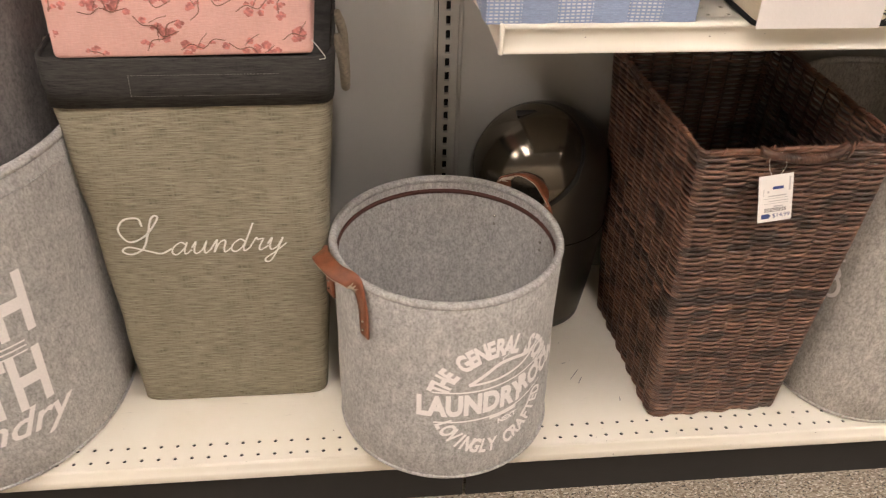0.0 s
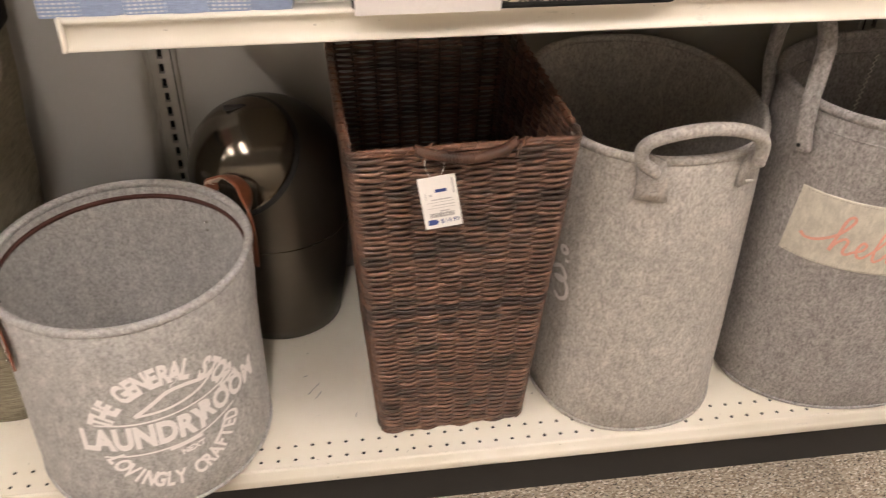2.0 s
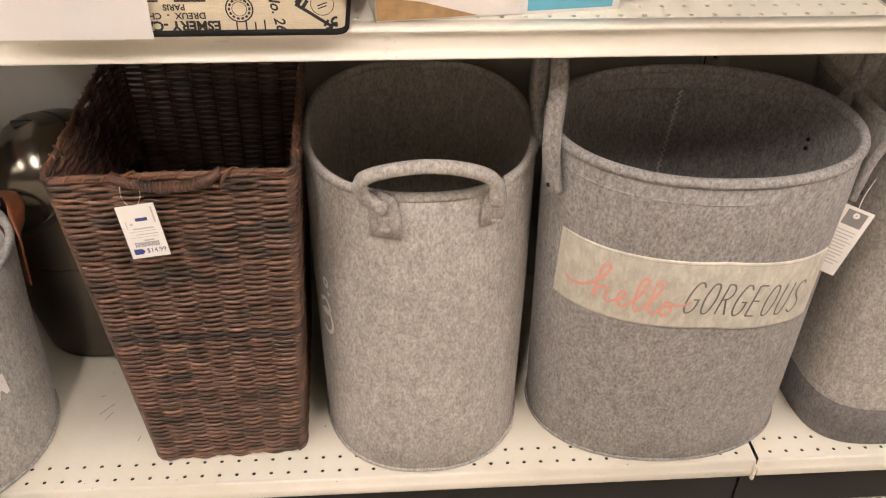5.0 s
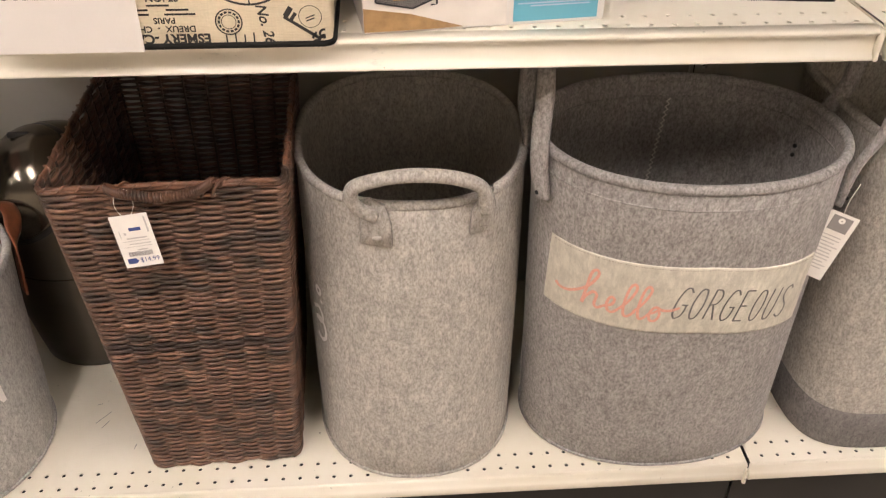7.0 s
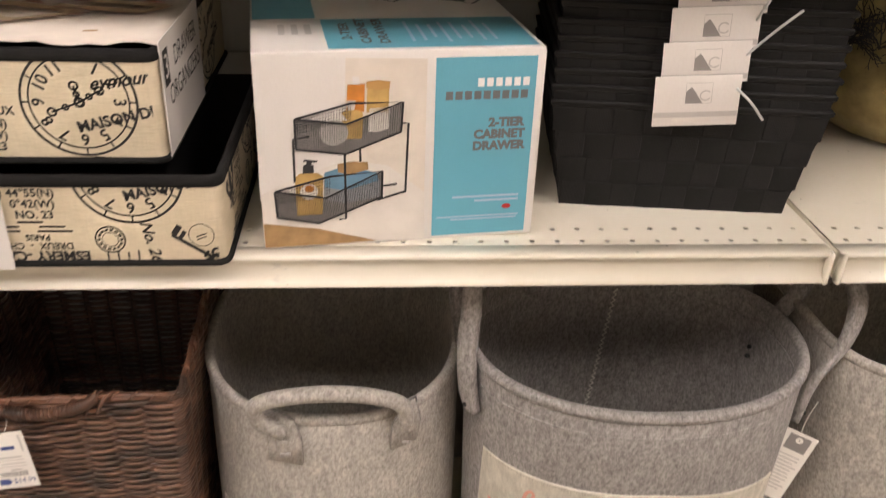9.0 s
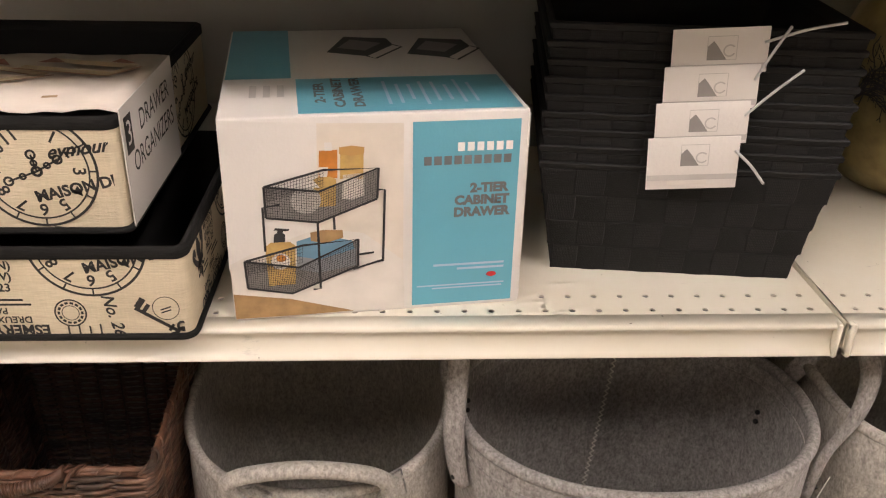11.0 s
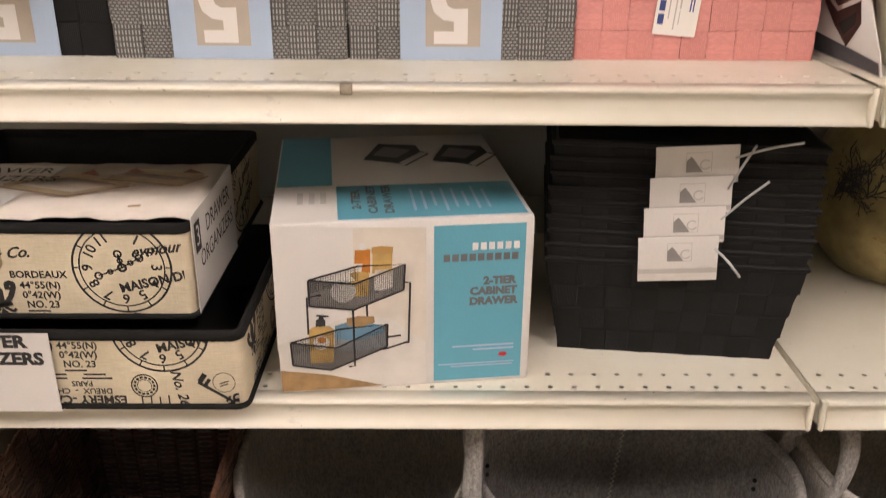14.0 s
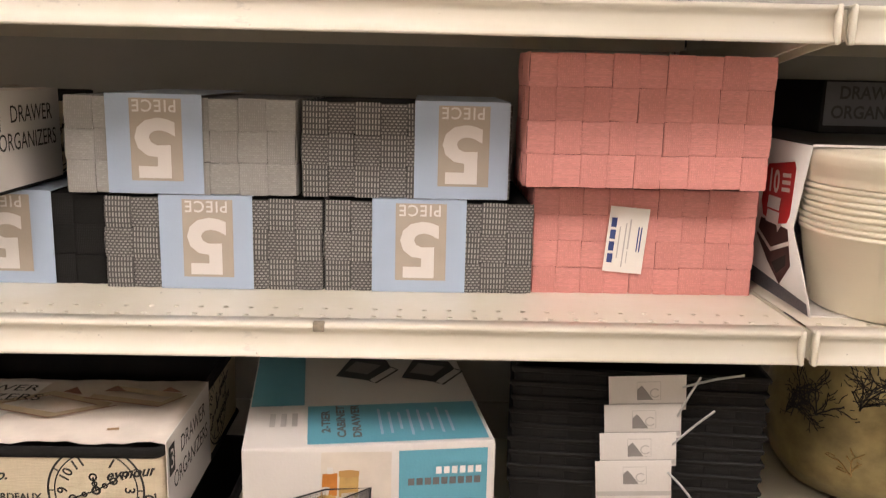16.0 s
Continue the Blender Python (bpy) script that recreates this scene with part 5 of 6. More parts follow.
def store_ticket():
    t = thing("price_ticket", pose(1.205, 1.0585, S2 + 0.101, 0, 4.5, 0), "white price ticket stuck on the pink woven box", "price ticket")
    part("ticket", solid(0.0, 0.044, -0.0007, 0.0, -0.074, 0.0, 0), "paper", t)
    f = front(-0.0010)
    for k in range(4):
        part("blue_mark", onto(bar(0.006, -0.018 - 0.0135 * k, 0.006, 0.0105), f), "ink_blue", t)
    part("grey_rules", onto(joined(bar(0.0135, -0.04, 0.0015, 0.036), bar(0.020, -0.043, 0.0015, 0.05), bar(0.0245, -0.03, 0.0018, 0.034), bar(0.0245, -0.056, 0.0010, 0.014)), f), "ink_pale", t, smooth=False)
    part("blue_rules", onto(joined(bar(0.0345, -0.035, 0.0014, 0.028), bar(0.0375, -0.035, 0.0014, 0.028)), f), "ink_blue", t, smooth=False)


store_ticket()


# ---- printed cloth drawer organizers ----
def clock_print(x, y, r):
    out = [annulus(x, y, r * 0.955, r, 64), annulus(x, y, r * 0.83, r * 0.86, 64)]
    for k in range(12):
        a = radians(90 - 30 * k)
        out.append(bar(x + r * 0.91 * math.cos(a), y + r * 0.91 * math.sin(a), r * 0.10, r * 0.03, math.degrees(a)))
        if k % 12:
            out.append(moved(lettering(str(k), r * 0.30, bold=0.0003), x + r * 0.68 * math.cos(a), y + r * 0.68 * math.sin(a), math.degrees(a) - 90))
    for a, l in ((30, 0.42), (200, 0.52), (100, 0.3)):
        c, sn = math.cos(radians(a)), math.sin(radians(a))
        out.append(ribbon([(x, y), (x + r * l * c, y + r * l * sn)], r * 0.035))
        out.append(annulus(x + r * l * c, y + r * l * sn, r * 0.05, r * 0.09, 16))
        out.append(annulus(x + r * l * 0.5 * c, y + r * l * 0.5 * sn, r * 0.03, r * 0.065, 14))
    out.append(annulus(x, y, r * 0.05, r * 0.10, 20))
    return out


def key_print(x, y, s, turn):
    k = [annulus(0.5, 0, 0.07, 0.13, 24), annulus(0.42, 0.11, 0.05, 0.09, 18), annulus(0.42, -0.11, 0.05, 0.09, 18), bar(0.05, 0, 0.66, 0.055), bar(-0.26, 0.11, 0.09, 0.18), bar(-0.15, 0.09, 0.06, 0.14), bar(0.30, 0, 0.04, 0.13)]
    return [moved(b, x, y, turn, s, s) for b in k]


def lily_print(x, y, s, turn=0):
    k = [flat_poly([(0, 0.55), (0.16, 0.2), (0.1, -0.1), (0, -0.2), (-0.1, -0.1), (-0.16, 0.2)]), bar(0, -0.15, 0.5, 0.1), flat_poly([(0, -0.2), (0.1, -0.35), (0, -0.55), (-0.1, -0.35)])]
    for q in (-1, 1):
        k.append(stroke([(q * 0.08, -0.15), (q * 0.3, 0.05), (q * 0.42, 0.28), (q * 0.3, 0.32), (q * 0.27, 0.18)], 0.12, 5))
        k.append(stroke([(q * 0.06, -0.2), (q * 0.2, -0.32), (q * 0.28, -0.28)], 0.07, 5))
    return [moved(b, x, y, turn, s, s) for b in k]


def stamp_print(x, y, r):
    out = [annulus(x, y, r * 0.9, r, 32), annulus(x, y, r * 0.5, r * 0.55, 28)]
    for k in range(14):
        a = 360 / 14 * k
        out.append(bar(x + r * 0.72 * math.cos(radians(a)), y + r * 0.72 * math.sin(radians(a)), r * 0.22, r * 0.16, a + 90))
    return out


def side_prints(w, h, lift=0.0, shift=0.0):
    """The print of one cloth face, w by h, from its lower left corner, cut to the face."""
    out = []
    for x in (w - 0.062 - shift, w - 0.272 - shift):
        if x < 0.03:
            continue
        out += clock_print(x, 0.057 + lift, 0.049)
        out += [moved(lettering(b, 0.0105, bold=0.0003), x - 0.083, z + lift) for b, z in (("BORDEAUX", 0.049), ("44\u00b055(N)", 0.0375), ("0\u00b042(W)", 0.027), ("NO. 23", 0.0165))]
        out += lily_print(x - 0.126, 0.022 + lift, 0.046, 12)
        out.append(moved(lettering("MAISON DE", 0.0135, bold=0.0005), x + 0.030, 0.042 + lift, 13))
        out.append(moved(lettering("eymour", 0.016, 0.5, 0.0004), x + 0.034, 0.076 + lift, 8))
        out.append(moved(lettering("ier & Co.", 0.016, 0.5, 0.0004), x - 0.118, 0.071 + lift, 4))
        out += stamp_print(x - 0.022, -0.008 + lift, 0.0135)
        out += key_print(x + 0.046, -0.013 + lift, 0.060, -34)
        out += [annulus(x + 0.058, -0.004 + lift, 0.0108, 0.0115, 28), bar(x + 0.058, -0.004 + lift, 0.010, 0.0012, 20), bar(x + 0.058, -0.007 + lift, 0.009, 0.0012, 20)]
        out.append(moved(lettering("No. 269", 0.0145, 0.3, 0.0003), x + 0.014, -0.014 + lift, -80))
        out.append(moved(lettering("ESMERY -CARO", 0.0136, bold=0.0005), x - 0.088, -0.0240 + lift, 180))
        out.append(moved(lettering("DREUX  -  CHAR", 0.0090, bold=0.0002), x - 0.088, -0.0140 + lift, 180))
        out.append(moved(lettering("PARIS", 0.0085, bold=0.0002), x - 0.084, -0.0055 + lift, 180))
        out += [bar(x - 0.088 + d, z + lift, l, 0.0020) for z, l, d in ((0.0005, 0.030, 0.02), (0.0005, 0.020, -0.02), (0.0050, 0.016, -0.018), (0.0050, 0.022, 0.018), (0.0095, 0.022, 0.0))]
        out += [bar(x - 0.026 + 0.009 * q, -0.027 + 0.002 * (q % 2) + lift, 0.0015, 0.012) for q in range(4)]
    bm = joined(*out)
    for co, no in (((0.002, 0, 0), (-1, 0, 0)), ((w - 0.002, 0, 0), (1, 0, 0)), ((0, 0.005, 0), (0, -1, 0)), ((0, h - 0.009, 0), (0, 1, 0))):
        bmesh.ops.bisect_plane(bm, geom=bm.verts[:] + bm.edges[:] + bm.faces[:], plane_co=co, plane_no=no, clear_outer=True)
    return bm


def organizer(m, W, D, H, label, lift=0.0, shift=0.0, eyelet=True):
    """An open cloth drawer box with black tape edges and black lining."""
    t = thing("drawer_organizer", m, label, "drawer organizer", "drawer organizers")
    th = 0.004
    r = 0.010
    def rr(z, ins, rad=5.0):
        pts = []
        a0, a1, b0, b1 = ins, W - ins, ins, D - ins
        k = max(0.001, r - ins)
        for cx, cy, st in ((a1 - k, b0 + k, -90), (a1 - k, b1 - k, 0), (a0 + k, b1 - k, 90), (a0 + k, b0 + k, 180)):
            for q in range(5):
                a = radians(st + 22.5 * q)
                pts.append(Vector((cx + k * math.cos(a), cy + k * math.sin(a), z)))
        return pts
    part("cloth_side", loft([rr(0.002, 0.0005), rr(H * 0.5, 0.0), rr(H - 0.004, 0.0)]), "toile", t)
    part("lining", loft([rr(H - 0.001, 0.0015), rr(H - 0.002, th), rr(0.005, th)], False, True), "lining", t, "black lining")
    part("foot", loft([rr(0.0, 0.002), rr(0.0042, 0.0015)], True, True), "lining", t)
    part("top_tape", loft([rr(H - 0.010, -0.0004), rr(H - 0.009, -0.0018), rr(H, -0.0015), rr(H + 0.0015, 0.001), rr(H, th + 0.001), rr(H - 0.009, th + 0.001)]), "trim_black", t, "black tape edge")
    part("bottom_piping", tube(rr(0.004, -0.0006), 0.0032, 6, True), "trim_black", t, "black piping")
    tagged(part("front_print", onto(moved(side_prints(W - 0.010, H, lift, shift), 0.005, 0.0), lambda u, v: Vector((max(0.004, min(W - 0.003, u)), -0.0005, max(0.003, min(H - 0.004, v))))), "ink", t, smooth=False), kind="stuff")
    tagged(part("side_print", onto(moved(side_prints(D - 0.010, H, lift, 0.05), 0.005, 0.0), lambda u, v: Vector((W + 0.0005, max(0.003, min(D - 0.004, u)), max(0.003, min(H - 0.004, v))))), "ink", t, smooth=False), kind="stuff")
    if eyelet:
        ex = W - 0.193 - shift
        part("eyelet", tube([Vector((ex + 0.0085 * math.cos(a), -0.0012, H * 0.62 + 0.0085 * math.sin(a))) for a in [k * math.pi / 12 for k in range(24)]], 0.0026, 8, True), "brass", t, "brass eyelet")
        part("eyelet_hole", onto(annulus(ex, H * 0.62, 0.0002, 0.007, 24), front(-0.0011)), "lining", t)
    return t


lower = organizer(pose(0.456, 0.908, SHELF_1), 0.332, 0.29, 0.089, "cream printed cloth drawer organizer, open, with black tape edges", lift=0.036, shift=0.012, eyelet=False)
sl = part("sleeve_front", solid(-0.002, 0.146, -0.0054, -0.0044, 0.0005, 0.0895, 0), "card", lower, "white card sleeve")
part("heading", onto(joined(moved(lettering("DRAWER", 0.0185, bold=0.0009, wide=1.12), 0.080, 0.080), moved(lettering("ORGANIZERS", 0.0185, bold=0.0009, wide=1.08), 0.077, 0.061)), front(-0.0058)), "ink", sl, smooth=False)


def sleeved_organizer(m, W, D, H, label):
    t = organizer(m, W, D, H, label)
    n = 24
    rows = []
    for i in range(n + 1):
        x = 0.004 + (W - 0.002) * i / n
        sag = 0.0016 * math.sin(i * 0.9) + 0.0012 * math.sin(i * 2.3)
        rows.append([Vector((x, y, H + 0.0042 + (sag if k == 0 else sag * 0.4) + e)) for k, (y, e) in enumerate(((0.006, 0), (0.09, 0.0015), (0.178, 0.001)))])
    bm = loft(rows, wrap=False)
    ex = bmesh.ops.extrude_face_region(bm, geom=bm.faces[:])
    for v in ex["geom"]:
        if isinstance(v, bmesh.types.BMVert):
            v.co.z -= 0.0009
    top = part("sleeve_top", bm, "room_a", t, "card sleeve with a picture of drawers")
    side = part("sleeve_side", solid(W + 0.0022, W + 0.0031, 0.006, 0.178, 0.004, H + 0.005, 0), "card", t, "white card sleeve side")
    sf = lambda u, v: Vector((W + 0.0036, u, v))
    part("heading", onto(joined(moved(lettering("DRAWER", 0.026, wide=0.95), 0.105, H * 0.80), moved(lettering("ORGANIZERS", 0.026, wide=0.88), 0.095, H * 0.52)), sf), "ink", side, smooth=False)
    part("number_panel", onto(bar(0.022, H * 0.80, 0.020, 0.032), sf), "ink", side)
    part("number", onto(moved(lettering("3", 0.030), 0.022, H * 0.80), lambda u, v: Vector((W + 0.0040, u, v))), "card", side, smooth=False)
    lift = lambda u, v: Vector((u, v, H + 0.0082))
    drawer = lambda *p: ribbon([(W - a, b) for a, b in p], 0.013)
    part("picture_drawer", onto(joined(drawer((0.215, 0.092), (0.135, 0.064), (0.085, 0.094)), drawer((0.215, 0.092), (0.160, 0.128), (0.085, 0.094))), lift), "pale_wood", top, smooth=False)
    part("picture_drawer", onto(joined(drawer((0.115, 0.120), (0.030, 0.098), (0.014, 0.124)), drawer((0.100, 0.146), (0.014, 0.124))), lift), "pale_wood", top, smooth=False)
    part("picture_line", onto(joined(ribbon([(W - 0.222, 0.086), (W - 0.136, 0.056), (W - 0.076, 0.092)], 0.0022), ribbon([(W - 0.205, 0.094), (W - 0.160, 0.119), (W - 0.098, 0.093)], 0.0018), ribbon([(W - 0.120, 0.113), (W - 0.030, 0.090), (W - 0.008, 0.124)], 0.0022), flat_poly([(W - 0.150, 0.130), (W - 0.125, 0.122), (W - 0.140, 0.146)]), flat_poly([(W - 0.105, 0.134), (W - 0.080, 0.134), (W - 0.095, 0.152)]), flat_poly([(W - 0.040, 0.136), (W - 0.014, 0.132), (W - 0.034, 0.150)])), lambda u, v: Vector((u, v, H + 0.0088))), "twig", top, smooth=False)
    part("white_corner", onto(flat_poly([(0.006, 0.01), (W - 0.19, 0.012), (W - 0.175, 0.16), (0.006, 0.165)]), lambda u, v: Vector((u, v, H + 0.0080))), "card", top, smooth=False)
    part("top_heading", onto(joined(moved(lettering("DRAWER", 0.026), W - 0.235, 0.140), moved(lettering("ORGANIZERS", 0.026), W - 0.245, 0.112)), lambda u, v: Vector((u, v, H + 0.0086))), "ink", top, smooth=False)
    part("brown_spot", onto(bar(W - 0.058, 0.03, 0.012, 0.006, 10), lift), "wood_print", top)
    return t


sleeved_organizer(pose(0.402, 0.931, SHELF_1 + 0.0905), 0.338, 0.345, 0.102, "cream printed cloth drawer organizer in a card sleeve, stacked")
sleeved_organizer(pose(0.226, 0.985, S2 + 0.1045), 0.335, 0.30, 0.102, "printed cloth drawer organizer in a white sleeve on the boxes")


# ---- boxed drawer ----
def drawer_box():
    t = thing("cabinet_drawer_box", pose(0.818, 0.938, SHELF_1, 0, 0, 7.2), "white and teal cardboard box showing a two-tier drawer", "cardboard box")
    W, D, H = 0.262, 0.31, 0.190
    part("carton", solid(0, W, 0, D, 0, H, 0.0016), "card", t)
    f = lambda d: front(-0.0003 - d)
    part("teal_panel", onto(flat_poly([(0.1605, 0.004), (0.2545, 0.004), (0.2545, 0.182), (0.1605, 0.182)]), f(0.0002)), "teal", t, "teal printed panel")
    pic = part("photo", onto(flat_poly([(0.0789, 0.1838), (0.1526, 0.1814), (0.1523, 0.0471), (0.0715, 0.0526)]), f(0.0002)), "room_b", t, "photo of a wire drawer with bottles")
    part("photo_wall", onto(flat_poly([(0.0011, 0.1886), (0.0802, 0.1838), (0.0767, 0.0686), (-0.0008, 0.0515)]), f(0.0003)), "card", pic)
    part("photo_floor", onto(flat_poly([(-0.0002, 0.0575), (0.0290, 0.0716), (0.0784, 0.0885), (0.1170, 0.0816), (0.1523, 0.0522), (0.1531, 0.0026), (0.1072, 0.0029), (0.0006, 0.0280)]), f(0.0004)), "room_c", pic)
    part("photo_wood", onto(flat_poly([(0.0006, 0.0280), (0.0495, 0.0199), (0.1072, 0.0029), (0.0629, 0.0023), (0.0009, 0.0025)]), f(0.0005)), "wood_print", pic)
    part("printed_tray_side", onto(flat_poly([(0.0338, 0.1300), (0.0796, 0.1236), (0.0781, 0.0948), (0.0338, 0.1014)]), f(0.00065)), "ink_grey", pic)
    part("printed_tray_side", onto(flat_poly([(0.0796, 0.1236), (0.1309, 0.1430), (0.1293, 0.1145), (0.0781, 0.0948)]), f(0.00065)), "ink_grey", pic)
    part("printed_tray_side", onto(flat_poly([(0.0127, 0.0607), (0.0591, 0.0518), (0.0521, 0.0260), (0.0137, 0.0341)]), f(0.00065)), "ink_grey", pic)
    part("printed_tray_side", onto(flat_poly([(0.0591, 0.0518), (0.1122, 0.0766), (0.1114, 0.0499), (0.0521, 0.0260)]), f(0.00065)), "ink_grey", pic)
    part("printed_amber_bottle", onto(flat_poly([(0.0812, 0.1600), (0.0966, 0.1603), (0.0958, 0.1346), (0.0799, 0.1352)]), f(0.0007)), "amber", pic)
    part("printed_bottle_neck", onto(flat_poly([(0.0859, 0.1671), (0.0919, 0.1669), (0.0922, 0.1597), (0.0859, 0.1599)]), f(0.0008)), "card", pic)
    part("printed_jar", onto(flat_poly([(0.0990, 0.1617), (0.1186, 0.1611), (0.1178, 0.1329), (0.0979, 0.1337)]), f(0.0007)), "honey", pic)
    part("printed_jar_lid", onto(flat_poly([(0.0981, 0.1624), (0.1085, 0.1635), (0.1193, 0.1618), (0.1188, 0.1556), (0.1082, 0.1545), (0.0978, 0.1563)]), f(0.0009)), "gold_print", pic)
    part("printed_jar", onto(flat_poly([(0.1007, 0.1374), (0.1187, 0.1386), (0.1181, 0.1177), (0.1075, 0.1143), (0.0992, 0.1155)]), f(0.0007)), "room_c", pic)
    part("printed_flask", onto(flat_poly([(0.0755, 0.1346), (0.0803, 0.1367), (0.0898, 0.1363), (0.0948, 0.1339), (0.0937, 0.1092), (0.0754, 0.1089)]), f(0.0009)), "honey", pic)
    part("printed_stopper", onto(flat_poly([(0.0801, 0.1455), (0.0885, 0.1452), (0.0871, 0.1364), (0.0810, 0.1366)]), f(0.0010)), "room_c", pic)
    part("printed_tray_floor", onto(flat_poly([(0.0338, 0.1014), (0.0781, 0.0948), (0.1293, 0.1145), (0.0851, 0.1173)]), f(0.0006)), "mesh_floor_and_shade", pic)
    part("printed_tray_floor", onto(flat_poly([(0.0137, 0.0341), (0.0521, 0.0260), (0.1114, 0.0499), (0.0659, 0.0530)]), f(0.0006)), "mesh_floor_and_shade", pic)
    part("printed_pot", onto(flat_poly([(0.0812, 0.1152), (0.0800, 0.1104), (0.0769, 0.1064), (0.0725, 0.1039), (0.0675, 0.1032), (0.0626, 0.1044), (0.0586, 0.1073), (0.0561, 0.1115), (0.0554, 0.1164), (0.0567, 0.1211), (0.0598, 0.1250), (0.0641, 0.1275), (0.0690, 0.1282), (0.0739, 0.1270), (0.0779, 0.1242), (0.0805, 0.1200)]), f(0.0011)), "ink_pale", pic, smooth=False)
    part("printed_pot_lid", onto(flat_poly([(0.0562, 0.1280), (0.0613, 0.1337), (0.0668, 0.1357), (0.0663, 0.1394), (0.0704, 0.1393), (0.0701, 0.1356), (0.0761, 0.1331), (0.0805, 0.1270)]), f(0.0012)), "card", pic)
    part("printed_towel", onto(flat_poly([(0.0583, 0.0770), (0.0781, 0.0830), (0.1068, 0.0749), (0.1086, 0.0666), (0.0775, 0.0580), (0.0580, 0.0625)]), f(0.0009)), "towel", pic)
    part("printed_towel", onto(flat_poly([(0.0581, 0.0642), (0.0775, 0.0580), (0.1101, 0.0674), (0.1095, 0.0500), (0.0768, 0.0448), (0.0572, 0.0495)]), f(0.0008)), "towel_grey", pic)
    part("printed_brush", onto(flat_poly([(0.0706, 0.0850), (0.0818, 0.0871), (0.0987, 0.0858), (0.0991, 0.0786), (0.0829, 0.0739), (0.0708, 0.0770)]), f(0.0011)), "wood_print", pic)
    part("printed_pump_bottle", onto(flat_poly([(0.0312, 0.0735), (0.0363, 0.0775), (0.0528, 0.0773), (0.0573, 0.0731), (0.0555, 0.0351), (0.0322, 0.0347)]), f(0.0012)), "honey", pic)
    part("printed_label", onto(flat_poly([(0.0521, 0.0580), (0.0507, 0.0541), (0.0475, 0.0513), (0.0432, 0.0505), (0.0391, 0.0519), (0.0363, 0.0550), (0.0355, 0.0592), (0.0369, 0.0631), (0.0402, 0.0658), (0.0444, 0.0667), (0.0485, 0.0653), (0.0513, 0.0622)]), f(0.0014)), "room_c", pic, smooth=False)
    part("printed_label_mark", onto(flat_poly([(0.0489, 0.0615), (0.0479, 0.0594), (0.0455, 0.0583), (0.0427, 0.0584), (0.0406, 0.0599), (0.0399, 0.0621), (0.0409, 0.0642), (0.0433, 0.0653), (0.0460, 0.0652), (0.0482, 0.0637)]), f(0.0016)), "amber", pic, smooth=False)
    part("printed_pump", onto(flat_poly([(0.0387, 0.0774), (0.0396, 0.0852), (0.0424, 0.0866), (0.0426, 0.0890), (0.0396, 0.0891), (0.0408, 0.0914), (0.0529, 0.0896), (0.0521, 0.0880), (0.0473, 0.0879), (0.0472, 0.0860), (0.0491, 0.0847), (0.0486, 0.0776)]), f(0.0015)), "wire_black", pic)
    mesh = []

    def netting(a, b, c, d, n, m):
        """Fine wires across a printed tray side with corners a, b, c, d."""
        at = lambda p, q, k: (p[0] + (q[0] - p[0]) * k, p[1] + (q[1] - p[1]) * k)
        for k in range(n + 1):
            mesh.append(ribbon([at(a, b, k / n), at(d, c, k / n)], 0.00034))
        for k in range(m + 1):
            mesh.append(ribbon([at(a, d, k / m), at(b, c, k / m)], 0.00034))

    netting(*[(0.0338, 0.1300), (0.0796, 0.1236), (0.0781, 0.0948), (0.0338, 0.1014)], 22, 12)
    netting(*[(0.0796, 0.1236), (0.1309, 0.1430), (0.1293, 0.1145), (0.0781, 0.0948)], 24, 12)
    netting(*[(0.0338, 0.1300), (0.0840, 0.1432), (0.0832, 0.1276), (0.0338, 0.1159)], 20, 5)
    netting(*[(0.0127, 0.0607), (0.0591, 0.0518), (0.0521, 0.0260), (0.0137, 0.0341)], 22, 12)
    netting(*[(0.0591, 0.0518), (0.1122, 0.0766), (0.1114, 0.0499), (0.0521, 0.0260)], 24, 12)
    netting(*[(0.0127, 0.0607), (0.0636, 0.0735), (0.0626, 0.0565), (0.0132, 0.0475)], 20, 5)
    tagged(part("printed_mesh", onto(joined(*mesh), f(0.0018)), "wire_black", pic, smooth=False), kind="stuff")
    part("printed_rack", onto(joined(ribbon([(0.0338, 0.1300), (0.0796, 0.1236), (0.1309, 0.1430), (0.0840, 0.1432), (0.0338, 0.1300)], 0.0021), ribbon([(0.0338, 0.1014), (0.0781, 0.0948), (0.1293, 0.1145)], 0.0021), ribbon([(0.0338, 0.1300), (0.0338, 0.1014)], 0.0021), ribbon([(0.1309, 0.1430), (0.1293, 0.1145)], 0.0021), ribbon([(0.0127, 0.0607), (0.0591, 0.0518), (0.1122, 0.0766), (0.0636, 0.0735), (0.0127, 0.0607)], 0.0021), ribbon([(0.0137, 0.0341), (0.0521, 0.0260), (0.1114, 0.0499)], 0.0021), ribbon([(0.0127, 0.0607), (0.0137, 0.0341)], 0.0021), ribbon([(0.1122, 0.0766), (0.1114, 0.0499)], 0.0021), ribbon([(0.0458, 0.1134), (0.0316, 0.1111), (0.0312, 0.0695)], 0.0021), ribbon([(0.0774, 0.0949), (0.0774, 0.0292), (0.0709, 0.0288)], 0.0021), ribbon([(0.1305, 0.1229), (0.1361, 0.1227), (0.1338, 0.0534), (0.1272, 0.0530)], 0.0021), ribbon([(0.1338, 0.0547), (0.1069, 0.0469)], 0.0021), ribbon([(0.1259, 0.0627), (0.1128, 0.0614)], 0.0021), ribbon([(0.0915, 0.0996), (0.0917, 0.0870)], 0.0021)), f(0.0020)), "wire_black", pic, smooth=False)
